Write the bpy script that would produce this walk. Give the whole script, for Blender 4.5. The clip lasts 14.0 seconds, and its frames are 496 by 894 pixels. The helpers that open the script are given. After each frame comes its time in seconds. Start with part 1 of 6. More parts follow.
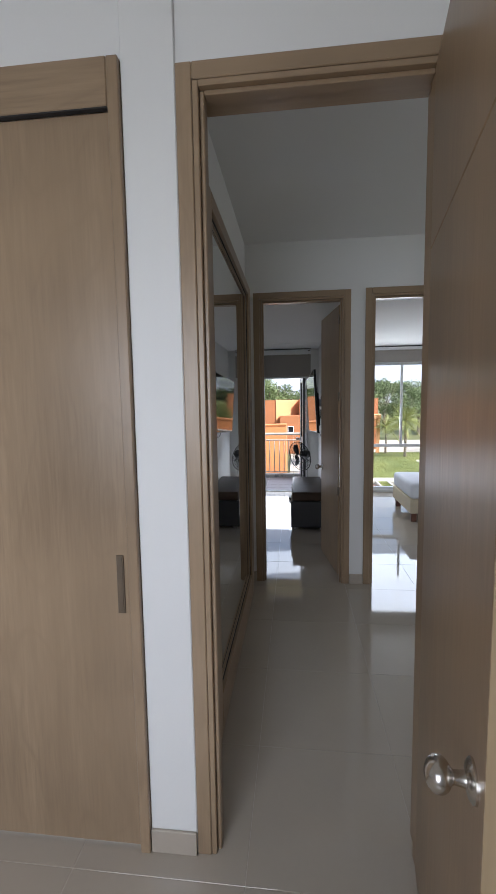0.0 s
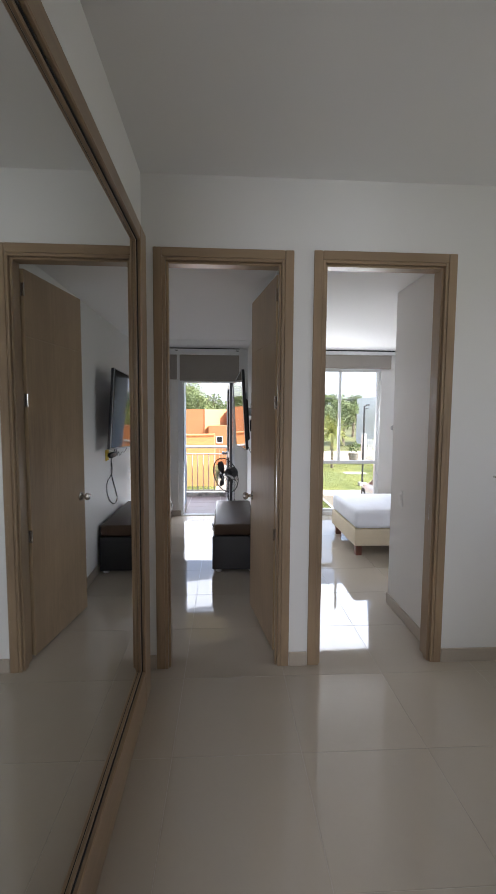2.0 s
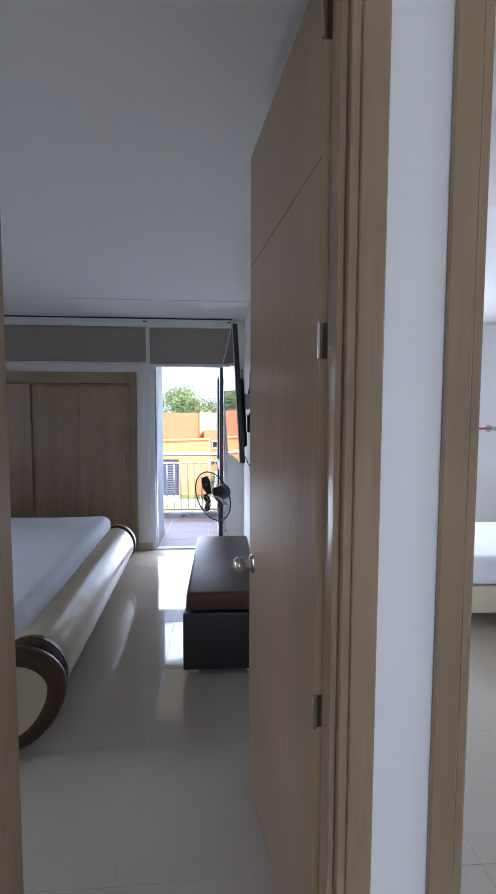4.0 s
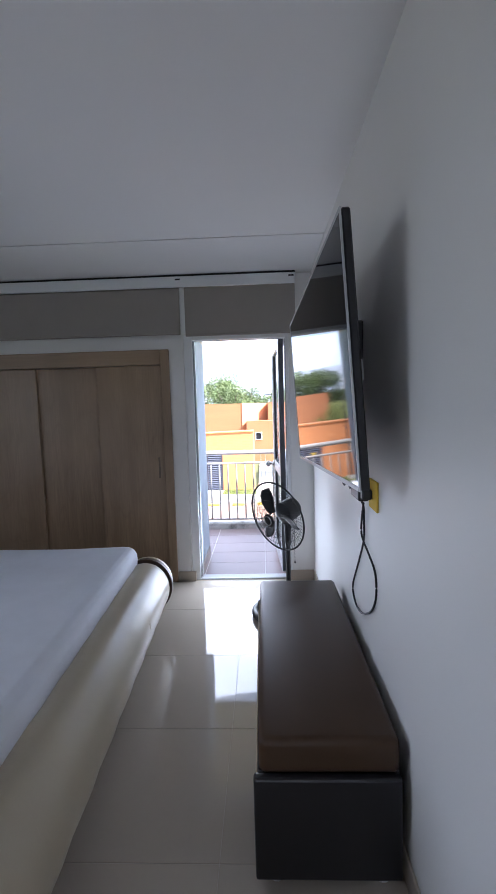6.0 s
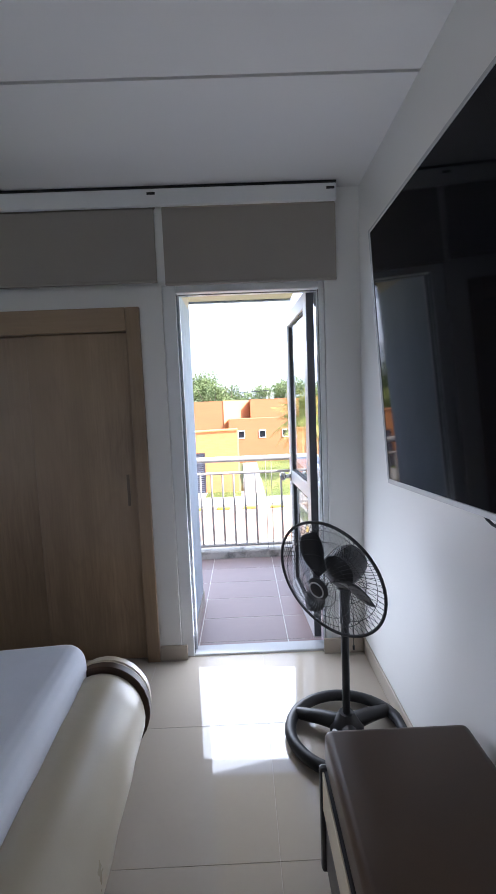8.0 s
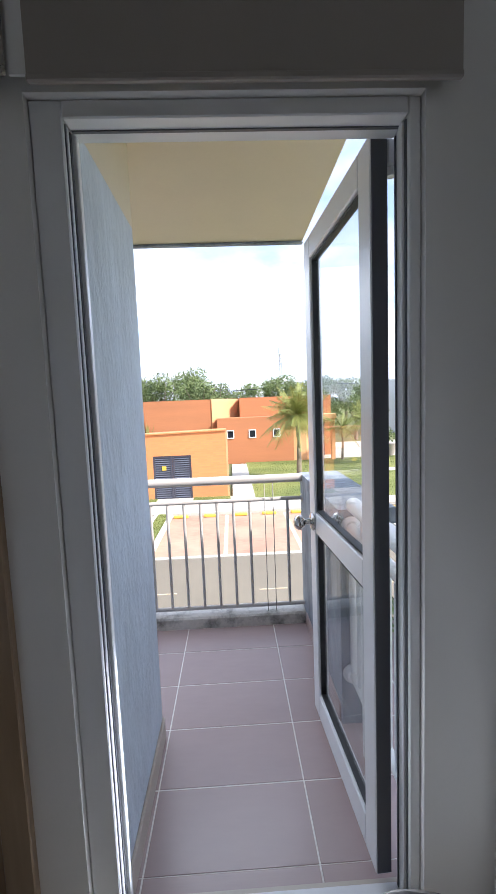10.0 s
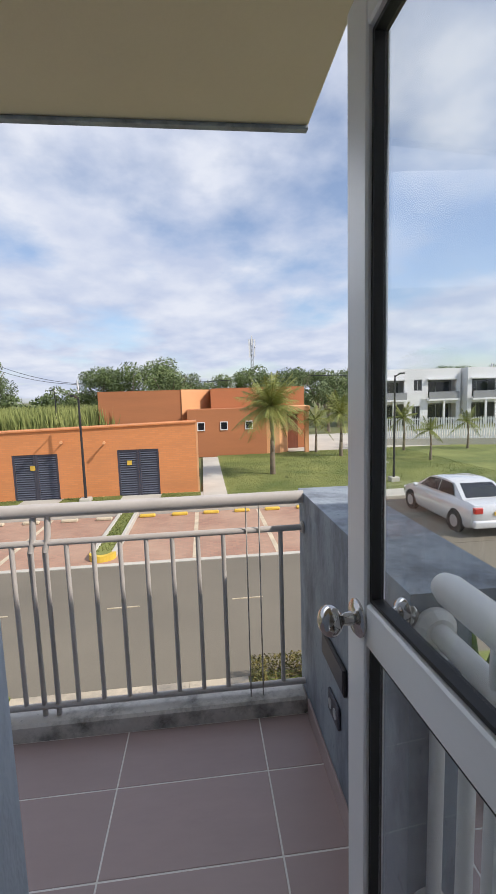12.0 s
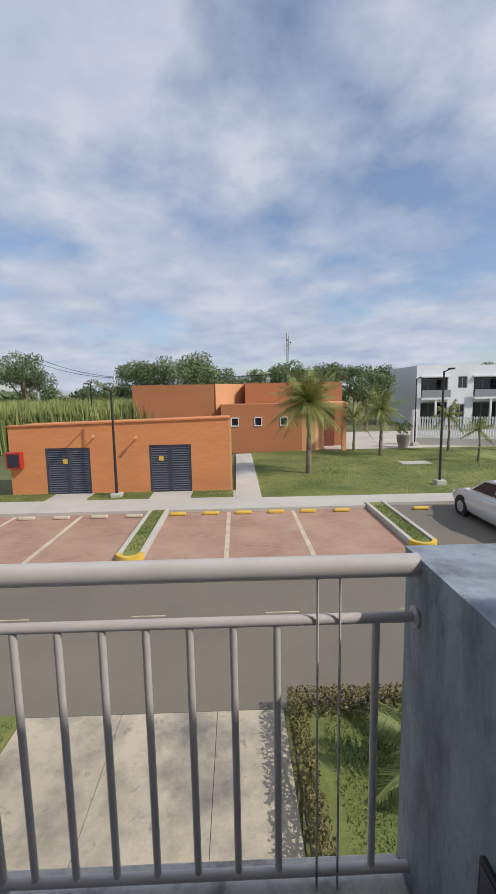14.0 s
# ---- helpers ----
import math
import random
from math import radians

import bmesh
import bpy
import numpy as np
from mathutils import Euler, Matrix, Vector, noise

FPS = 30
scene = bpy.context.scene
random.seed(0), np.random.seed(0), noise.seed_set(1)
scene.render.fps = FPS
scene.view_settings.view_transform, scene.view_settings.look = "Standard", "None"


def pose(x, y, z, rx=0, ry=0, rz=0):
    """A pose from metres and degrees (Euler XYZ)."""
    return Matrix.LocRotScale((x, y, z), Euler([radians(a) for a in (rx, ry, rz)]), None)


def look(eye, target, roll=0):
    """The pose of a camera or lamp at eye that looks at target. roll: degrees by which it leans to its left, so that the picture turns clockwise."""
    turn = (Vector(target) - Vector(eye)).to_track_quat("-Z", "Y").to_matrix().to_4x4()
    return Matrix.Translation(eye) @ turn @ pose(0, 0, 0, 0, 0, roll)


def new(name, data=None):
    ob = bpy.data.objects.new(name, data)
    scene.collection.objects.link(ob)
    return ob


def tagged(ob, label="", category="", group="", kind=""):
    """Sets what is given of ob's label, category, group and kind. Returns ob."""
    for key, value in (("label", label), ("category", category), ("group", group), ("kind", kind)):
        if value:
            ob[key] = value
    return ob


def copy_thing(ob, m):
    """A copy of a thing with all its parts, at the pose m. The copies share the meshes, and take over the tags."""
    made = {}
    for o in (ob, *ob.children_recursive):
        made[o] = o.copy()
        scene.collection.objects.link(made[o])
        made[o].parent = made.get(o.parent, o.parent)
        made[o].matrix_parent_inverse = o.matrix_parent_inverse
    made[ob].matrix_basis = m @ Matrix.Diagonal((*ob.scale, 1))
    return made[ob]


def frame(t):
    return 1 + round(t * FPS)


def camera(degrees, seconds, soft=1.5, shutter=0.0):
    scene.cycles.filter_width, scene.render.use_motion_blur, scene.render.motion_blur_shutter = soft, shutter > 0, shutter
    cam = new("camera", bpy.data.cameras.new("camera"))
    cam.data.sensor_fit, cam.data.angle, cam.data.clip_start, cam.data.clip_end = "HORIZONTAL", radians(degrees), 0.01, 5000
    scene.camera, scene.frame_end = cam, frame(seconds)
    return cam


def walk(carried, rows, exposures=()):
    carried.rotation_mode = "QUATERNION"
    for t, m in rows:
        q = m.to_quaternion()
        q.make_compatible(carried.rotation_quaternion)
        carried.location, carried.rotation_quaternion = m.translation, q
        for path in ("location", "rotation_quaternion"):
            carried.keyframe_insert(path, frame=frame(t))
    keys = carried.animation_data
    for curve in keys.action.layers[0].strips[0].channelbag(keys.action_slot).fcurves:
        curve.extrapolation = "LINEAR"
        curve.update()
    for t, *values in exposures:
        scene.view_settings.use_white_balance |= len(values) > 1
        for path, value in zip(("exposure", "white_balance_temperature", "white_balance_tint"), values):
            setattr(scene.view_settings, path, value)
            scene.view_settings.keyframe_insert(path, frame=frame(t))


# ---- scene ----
cam = camera(60.4, 14.0)
PATH = [
    (0, (0.542, -3.616, 1.552), (0.324, -1.638, 1.352), -0.9),
    (0.5, (0.526, -3.514, 1.542), (0.376, -1.529, 1.351), -0.7),
    (1, (0.503, -3.254, 1.544), (0.558, -1.263, 1.373), -0.3),
    (1.5, (0.538, -2.900, 1.540), (0.651, -0.910, 1.374), -0.6),
    (2, (0.606, -2.486, 1.538), (0.717, -0.496, 1.381), 0.4),
    (2.5, (0.646, -2.049, 1.521), (0.844, -0.065, 1.368), 0.4),
    (3, (0.71, -1.596, 1.528), (0.901, 0.388, 1.366), 0.4),
    (3.5, (0.708, -1.176, 1.496), (0.882, 0.811, 1.343), 0.5),
    (4, (0.709, -0.771, 1.44), (0.832, 1.221, 1.305), 0.2),
    (4.2, (0.696, -0.622, 1.459), (0.755, 1.373, 1.321), 0.2),
    (6.5, (0.505, 0.669, 1.42), (0.426, 2.658, 1.233), -1.8),
    (7, (0.453, 0.973, 1.416), (0.375, 2.962, 1.224), -2.2),
    (7.5, (0.377, 1.282, 1.399), (0.307, 3.272, 1.214), -2.1),
    (8, (0.314, 1.583, 1.389), (0.336, 3.574, 1.199), -2.3),
    (8.2, (0.312, 1.715, 1.377), (0.339, 3.707, 1.193), -2.6),
    (10.5, (0.327, 3.145, 1.368), (0.446, 5.131, 1.167), -1.7),
    (11, (0.316, 3.364, 1.345), (0.508, 5.344, 1.139), -1.8),
    (11.5, (0.35, 3.605, 1.337), (0.547, 5.583, 1.119), -2.1),
    (12, (0.355, 3.832, 1.327), (0.56, 5.807, 1.088), -1.7),
    (12.5, (0.349, 4.011, 1.33), (0.596, 5.979, 1.075), -1.6),
    (13, (0.362, 4.188, 1.326), (0.587, 6.158, 1.069), -1.0),
    (13.5, (0.382, 4.377, 1.323), (0.487, 6.357, 1.066), -0.5),
    (14, (0.332, 4.58, 1.316), (0.383, 6.562, 1.059), -1.0),
]
walk(cam, [(t, look(eye, target, roll)) for t, eye, target, roll in PATH],
     [(0, 1.52, 5950, 13), (0.5, 1.58, 5950, 13), (1.0, 1.48, 6000, 13), (1.5, 1.9, 6150, 14), (2.0, 2.17, 6250, 15), (3.0, 2.38, 5780, 16), (4.2, 2.6, 5500, 16), (6.3, 2.58, 5600, 16), (8.2, 2.42, 5750, 15),
      (9.8, 1.75, 5900, 14), (10.3, 1.5, 5950, 14), (11.0, 1.0, 5900, 14), (12.0, 0.52, 6200, 13), (13.0, 0.4, 6150, 12), (14.0, 0.15, 6050, 12)])


# ---------------------------------------------------------------- sky and sun
SUN_DIR = Vector((0.74, -0.42, 0.78)).normalized()
world = bpy.data.worlds.new("sky")
scene.world = world
world.use_nodes = True
wn, wl = world.node_tree.nodes, world.node_tree.links
wn.clear()
w_out = wn.new("ShaderNodeOutputWorld")
w_bg = wn.new("ShaderNodeBackground")
w_bg.inputs["Strength"].default_value = 0.11
sky = wn.new("ShaderNodeTexSky")
sky.sky_type = "NISHITA"
sky.sun_disc = False
sky.sun_elevation = math.asin(SUN_DIR.z)
sky.sun_rotation = math.atan2(SUN_DIR.x, SUN_DIR.y)
w_tc = wn.new("ShaderNodeTexCoord")
w_sep = wn.new("ShaderNodeSeparateXYZ")
wl.new(w_tc.outputs["Generated"], w_sep.inputs[0])
w_lift = wn.new("ShaderNodeMath")
w_lift.operation = "ADD"
w_lift.inputs[1].default_value = 0.22
wl.new(w_sep.outputs["Z"], w_lift.inputs[0])
w_max = wn.new("ShaderNodeMath")
w_max.operation = "MAXIMUM"
w_max.inputs[1].default_value = 0.05
wl.new(w_lift.outputs[0], w_max.inputs[0])
w_div = wn.new("ShaderNodeVectorMath")
w_div.operation = "DIVIDE"
wl.new(w_tc.outputs["Generated"], w_div.inputs[0])
w_comb = wn.new("ShaderNodeCombineXYZ")
for k in range(3):
    wl.new(w_max.outputs[0], w_comb.inputs[k])
wl.new(w_comb.outputs[0], w_div.inputs[1])
w_map = wn.new("ShaderNodeMapping")
w_map.inputs["Location"].default_value = (3.1, 1.7, 0.0)
w_map.inputs["Scale"].default_value = (1.0, 0.95, 0.6)
wl.new(w_div.outputs[0], w_map.inputs[0])
w_n1 = wn.new("ShaderNodeTexNoise")
w_n1.inputs["Scale"].default_value = 1.25
w_n1.inputs["Detail"].default_value = 9.0
w_n1.inputs["Roughness"].default_value = 0.53
w_n1.inputs["Distortion"].default_value = 0.0
wl.new(w_map.outputs[0], w_n1.inputs["Vector"])
w_ramp = wn.new("ShaderNodeValToRGB")
w_ramp.color_ramp.elements[0].position = 0.37
w_ramp.color_ramp.elements[0].color = (0.18, 0.18, 0.18, 1)
w_ramp.color_ramp.elements[1].position = 0.51
w_ramp.color_ramp.elements[1].color = (1, 1, 1, 1)
wl.new(w_n1.outputs["Fac"], w_ramp.inputs[0])
w_n2 = wn.new("ShaderNodeTexNoise")
w_n2.inputs["Scale"].default_value = 3.4
w_n2.inputs["Detail"].default_value = 6.0
wl.new(w_map.outputs[0], w_n2.inputs["Vector"])
w_cloud = wn.new("ShaderNodeValToRGB")
w_cloud.color_ramp.elements[0].position = 0.35
w_cloud.color_ramp.elements[0].color = (0.64, 0.715, 0.87, 1)
w_cloud.color_ramp.elements[1].position = 0.68
w_cloud.color_ramp.elements[1].color = (0.92, 0.95, 1.0, 1)
wl.new(w_n2.outputs["Fac"], w_cloud.inputs[0])
w_gain = wn.new("ShaderNodeVectorMath")
w_gain.operation = "SCALE"
w_gain.inputs["Scale"].default_value = 5.5
wl.new(w_cloud.outputs[0], w_gain.inputs[0])
w_mix = wn.new("ShaderNodeMix")
w_mix.data_type = "RGBA"
wl.new(w_ramp.outputs[0], w_mix.inputs["Factor"])
wl.new(sky.outputs[0], w_mix.inputs["A"])
wl.new(w_gain.outputs[0], w_mix.inputs["B"])
wl.new(w_mix.outputs["Result"], w_bg.inputs["Color"])
wl.new(w_bg.outputs[0], w_out.inputs["Surface"])

sun_data = bpy.data.lights.new("sun", "SUN")
sun_data.energy = 3.1
sun_data.angle = radians(0.6)
sun_data.color = (1.0, 0.90, 0.76)
sun = new("sun", sun_data)
sun.matrix_world = look(SUN_DIR * 60, (0, 0, 0))

# area lamp added to brighten the first room, at an assumed window behind the start
room_light = bpy.data.lights.new("window_daylight", "AREA")
room_light.shape = "RECTANGLE"
room_light.size, room_light.size_y = 1.7, 1.4
room_light.energy = 11.0
room_light.spread = radians(125)
room_light.color = (0.92, 0.96, 1.0)
room_lamp = new("window_daylight", room_light)
room_lamp.matrix_world = look((-0.5, -5.52, 1.6), (-0.6, -2.3, 0.5))

# lamps that add light: at two invented windows beside the hall and the first bedroom, and for the sky in the balcony's
# opening, in its door and in the second bedroom's window
for nm, watts, w, h, eye, to in (("stair_daylight", 1.6, 1.0, 1.1, (3.66, -1.05, 1.75), (0, -1.05, 1.2)), ("balcony_daylight", 1.6, 2.0, 0.55, (-0.25, 5.66, 2.02), (0.05, 4.2, 0.2)), ("side_window_daylight", 1.3, 0.9, 1.2, (-2.95, 1.0, 1.5), (-0.3, 0.85, 0.1)), ("balcony_door_daylight", 1.8, 0.62, 0.62, (0.25, 3.93, 0.41), (0.0, 0.0, 0.75)), ("bedroom_window_daylight", 7.0, 1.5, 1.0, (2.12, 3.85, 1.62), (2.3, 0.0, 1.0))):
    lamp = bpy.data.lights.new(nm, "AREA")
    lamp.shape = "RECTANGLE"
    lamp.size, lamp.size_y = w, h
    lamp.energy = watts
    lamp.color = (0.93, 0.97, 1.0)
    lamp.spread = radians({"balcony_daylight": 105, "side_window_daylight": 100}.get(nm, 180))
    new(nm, lamp).matrix_world = look(eye, to)


# ---------------------------------------------------------------- materials
def node_mat(name):
    m = bpy.data.materials.new(name)
    m.use_nodes = True
    n = m.node_tree.nodes
    return m, n, m.node_tree.links, n["Principled BSDF"]


def mixrgb(n, l, fac, a, b):
    x = n.new("ShaderNodeMix")
    x.data_type = "RGBA"
    for key, v in (("Factor", fac), ("A", a), ("B", b)):
        if hasattr(v, "is_linked"):
            l.new(v, x.inputs[key])
        else:
            x.inputs[key].default_value = v if key == "Factor" else (*v[:3], 1)
    return x.outputs["Result"]


def noise_tex(n, l, scale, detail=4.0, rough=0.55, stretch=(1, 1, 1), coord="Object"):
    tc = n.new("ShaderNodeTexCoord")
    mp = n.new("ShaderNodeMapping")
    mp.inputs["Scale"].default_value = stretch
    l.new(tc.outputs[coord], mp.inputs[0])
    t = n.new("ShaderNodeTexNoise")
    t.inputs["Scale"].default_value = scale
    t.inputs["Detail"].default_value = detail
    t.inputs["Roughness"].default_value = rough
    l.new(mp.outputs[0], t.inputs["Vector"])
    return t.outputs["Fac"]


def ramp(n, l, src, lo, hi):
    r = n.new("ShaderNodeMapRange")
    r.inputs["From Min"].default_value, r.inputs["From Max"].default_value = lo, hi
    l.new(src, r.inputs["Value"])
    return r.outputs["Result"]


def bump(n, l, bsdf, src, strength, dist=0.002):
    b = n.new("ShaderNodeBump")
    b.inputs["Strength"].default_value, b.inputs["Distance"].default_value = strength, dist
    l.new(src, b.inputs["Height"])
    l.new(b.outputs[0], bsdf.inputs["Normal"])


def surf(name, col, rough=0.5, var=0.12, big=1.5, fine=60.0, relief=0.15, dist=0.002, metal=0.0, stretch=(1, 1, 1), tint=None, rand=0.0, coat=0.0):
    """A worked surface: broad stains, fine grain, uneven gloss and a slight relief."""
    m, n, l, p = node_mat(name)
    a = noise_tex(n, l, big, 5.0, 0.6, stretch)
    f = noise_tex(n, l, fine, 3.0, 0.6, stretch)
    dark = [c * (1 - var * 1.6) for c in col]
    lite = tint or [min(1, c * (1 + var)) for c in col]
    c1 = mixrgb(n, l, ramp(n, l, a, 0.3, 0.7), dark, lite)
    c2 = mixrgb(n, l, ramp(n, l, f, 0.25, 0.75), [c * (1 - var * 0.8) for c in col], [min(1, c * (1 + var * 0.5)) for c in col])
    c = mixrgb(n, l, 0.4, c1, c2)
    if rand:
        oi = n.new("ShaderNodeObjectInfo")
        c = mixrgb(n, l, ramp(n, l, oi.outputs["Random"], 0.0, 1.0 / rand), c, dark)
    l.new(c, p.inputs["Base Color"])
    r = n.new("ShaderNodeMapRange")
    r.inputs["To Min"].default_value, r.inputs["To Max"].default_value = max(0.02, rough * 0.8), min(1, rough * 1.2)
    l.new(a, r.inputs["Value"])
    l.new(r.outputs[0], p.inputs["Roughness"])
    p.inputs["Metallic"].default_value = metal
    p.inputs["Coat Weight"].default_value = coat
    if relief:
        bump(n, l, p, f, relief, dist)
    return m


def wood(name, col, dark, along="Z", rough=0.30):
    """Oak veneer: broad cathedral bands, fine pores and a slow drift of tone between boards."""
    m, n, l, p = node_mat(name)
    st = {"X": (0.06, 1, 1), "Y": (1, 0.06, 1), "Z": (1, 1, 0.06)}[along]
    wav = noise_tex(n, l, 3.2, 2.0, 0.5, {"X": (0.35, 1, 1), "Y": (1, 0.35, 1), "Z": (1, 1, 0.35)}[along])
    bands = n.new("ShaderNodeMath")
    bands.operation = "PINGPONG"
    bands.inputs[1].default_value = 0.5
    mul = n.new("ShaderNodeMath")
    mul.operation = "MULTIPLY"
    mul.inputs[1].default_value = 9.0
    l.new(wav, mul.inputs[0])
    l.new(mul.outputs[0], bands.inputs[0])
    a = noise_tex(n, l, 6.0, 5.0, 0.6, st)
    f = noise_tex(n, l, 80.0, 3.0, 0.6, st)
    b = noise_tex(n, l, 1.1, 2.0)
    c = mixrgb(n, l, ramp(n, l, a, 0.34, 0.66), [x * 0.90 for x in dark], [min(1, x * 1.10) for x in col])
    g = n.new("ShaderNodeMath")
    g.operation = "MULTIPLY"
    g.inputs[1].default_value = 0.42
    l.new(ramp(n, l, bands.outputs[0], 0.16, 0.0), g.inputs[0])
    c = mixrgb(n, l, g.outputs[0], c, [x * 0.86 for x in dark])
    c = mixrgb(n, l, ramp(n, l, f, 0.75, 0.15), c, [x * 0.82 for x in dark])
    c2 = mixrgb(n, l, ramp(n, l, b, 0.3, 0.9), c, [min(1, x * 1.18) for x in col])
    l.new(c2, p.inputs["Base Color"])
    r = n.new("ShaderNodeMapRange")
    r.inputs["To Min"].default_value, r.inputs["To Max"].default_value = rough * 0.85, rough * 1.3
    l.new(a, r.inputs["Value"])
    l.new(r.outputs[0], p.inputs["Roughness"])
    bump(n, l, p, f, 0.08, 0.0006)
    return m


def glass(name, tint=(0.97, 0.985, 0.985)):
    m, n, l, p = node_mat(name)
    tr = n.new("ShaderNodeBsdfTransparent")
    tr.inputs[0].default_value = (*tint, 1)
    gl = n.new("ShaderNodeBsdfGlossy")
    gl.inputs["Roughness"].default_value = 0.01
    lw = n.new("ShaderNodeLayerWeight")
    lw.inputs["Blend"].default_value = 0.5
    fr = n.new("ShaderNodeMath")
    fr.operation = "POWER"
    fr.inputs[1].default_value = 4.0
    fm = n.new("ShaderNodeMath")
    fm.operation = "MULTIPLY_ADD"
    fm.inputs[1].default_value, fm.inputs[2].default_value = 0.45, 0.025
    l.new(lw.outputs["Facing"], fr.inputs[0])
    l.new(fr.outputs[0], fm.inputs[0])
    mx = n.new("ShaderNodeMixShader")
    l.new(fm.outputs[0], mx.inputs[0])
    l.new(tr.outputs[0], mx.inputs[1])
    l.new(gl.outputs[0], mx.inputs[2])
    l.new(mx.outputs[0], n["Material Output"].inputs["Surface"])
    return m


def stained(name, col, blotch, rough, size, amount, fine=45.0, relief=0.4, dist=0.004, stretch=(1, 1, 1), second=None):
    """Weathered masonry: blotches of mould or wash, on the driveway also of cast shadow, at two sizes over a worked
    ground.
    """
    m, n, l, p = node_mat(name)
    a = noise_tex(n, l, size, 7.0, 0.68, stretch)
    b = noise_tex(n, l, size * 5.5, 5.0, 0.7, stretch)
    f = noise_tex(n, l, fine, 3.0, 0.6)
    base = mixrgb(n, l, ramp(n, l, f, 0.25, 0.75), [c * 0.88 for c in col], [min(1, c * 1.08) for c in col])
    base = mixrgb(n, l, ramp(n, l, noise_tex(n, l, size * 0.45, 4.0), 0.35, 0.7), base, second or [c * 0.84 for c in col])
    c = mixrgb(n, l, ramp(n, l, a, 0.70 - amount, 0.92 - amount), base, blotch)
    c = mixrgb(n, l, ramp(n, l, b, 0.76 - amount * 0.6, 0.94 - amount * 0.6), c, [x * 0.7 for x in blotch])
    l.new(c, p.inputs["Base Color"])
    p.inputs["Roughness"].default_value = rough
    bump(n, l, p, f, relief, dist)
    return m


WALL = surf("white_wall_paint", (0.80, 0.79, 0.77), 0.55, 0.025, 0.9, 160, 0.10, 0.001)
CEIL = surf("ceiling_paint", (0.80, 0.79, 0.78), 0.7, 0.02, 0.7, 140, 0.06, 0.001)
WOOD = wood("oak_veneer", (0.352, 0.250, 0.157), (0.248, 0.171, 0.105))
WOODX = wood("oak_veneer_across", (0.352, 0.250, 0.157), (0.248, 0.171, 0.105), "X")
WOODY = wood("oak_veneer_lengthwise", (0.352, 0.250, 0.157), (0.248, 0.171, 0.105), "Y")
BRONZE = surf("dark_bronze_metal", (0.20, 0.16, 0.12), 0.35, 0.1, 6, 120, 0.03, metal=0.8)
WOODEDGE = wood("oak_edge", (0.42, 0.31, 0.185), (0.31, 0.22, 0.125))
TILE = surf("polished_porcelain", (0.47, 0.415, 0.345), 0.04, 0.035, 2.0, 45, 0.0, rand=0.25)
TILE.node_tree.nodes["Principled BSDF"].inputs["IOR"].default_value = 1.62
GROUT = surf("grout", (0.53, 0.475, 0.41), 0.4, 0.1)
SKIRT = surf("skirting_tile", (0.45, 0.39, 0.32), 0.3, 0.06, 3, 60, 0.03)
ALU = surf("white_aluminium", (0.82, 0.83, 0.84), 0.32, 0.03, 3, 90, 0.04, 0.0005)
STEEL = surf("brushed_steel", (0.62, 0.59, 0.55), 0.24, 0.06, 8, 160, 0.03, 0.0005, 1.0)
CHROME = surf("chrome", (0.52, 0.50, 0.48), 0.12, 0.03, 5, 50, 0.0, metal=1.0)
SEAL = surf("grey_frame_seal", (0.11, 0.115, 0.13), 0.5, 0.1)
RUBBER = surf("black_gasket", (0.018, 0.018, 0.02), 0.6, 0.1)
MIRROR = surf("mirror", (0.86, 0.88, 0.87), 0.012, 0.0, 1, 1, 0.0, metal=1.0)
GLASS = glass("clear_glass")
SHEET = surf("white_sheet", (0.80, 0.82, 0.88), 0.85, 0.05, 5, 300, 0.2, 0.001)
GOLD = surf("cream_leatherette", (0.56, 0.49, 0.36), 0.30, 0.06, 3, 260, 0.12, 0.0008)
BROWN = surf("dark_brown_leatherette", (0.062, 0.035, 0.019), 0.40, 0.15, 4, 240, 0.18, 0.0008)
BLACKL = surf("black_leatherette", (0.016, 0.015, 0.017), 0.34, 0.15, 4, 240, 0.18, 0.0008)
CREAM = surf("cream_bed_fabric", (0.66, 0.57, 0.42), 0.8, 0.05, 4, 300, 0.2, 0.001)
MAHOG = wood("red_brown_wood", (0.20, 0.075, 0.045), (0.11, 0.04, 0.025))
BLACKP = surf("black_plastic", (0.012, 0.012, 0.014), 0.48, 0.1, 5, 120, 0.06, 0.0005)
SCREEN = surf("tv_screen", (0.006, 0.006, 0.008), 0.045, 0.0, 1, 1, 0.0, coat=0.0)
for dull, level in ((SCREEN, 0.11), (BROWN, 0.3)):
    dull.node_tree.nodes["Principled BSDF"].inputs["Specular IOR Level"].default_value = level
BLIND = surf("grey_blind_fabric", (0.33, 0.30, 0.27), 0.9, 0.06, 2, 420, 0.3, 0.0008)
WHITEP = surf("white_plastic", (0.80, 0.80, 0.79), 0.35, 0.03)
COPPER = surf("red_painted_rod", (0.55, 0.09, 0.07), 0.4, 0.08, 5, 80, 0.05)
YELLOWP = surf("yellow_sponge", (0.75, 0.50, 0.05), 0.8, 0.1)
STUCCO = surf("grey_blue_stucco", (0.54, 0.60, 0.67), 0.85, 0.12, 6.0, 26, 0.8, 0.010, stretch=(1, 1, 0.42))
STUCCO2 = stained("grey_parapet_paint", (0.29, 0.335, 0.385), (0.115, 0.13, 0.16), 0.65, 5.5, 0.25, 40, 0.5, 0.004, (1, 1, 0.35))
SOFFIT = surf("cream_soffit", (0.64, 0.56, 0.42), 0.8, 0.05, 1.5, 70, 0.2, 0.002)
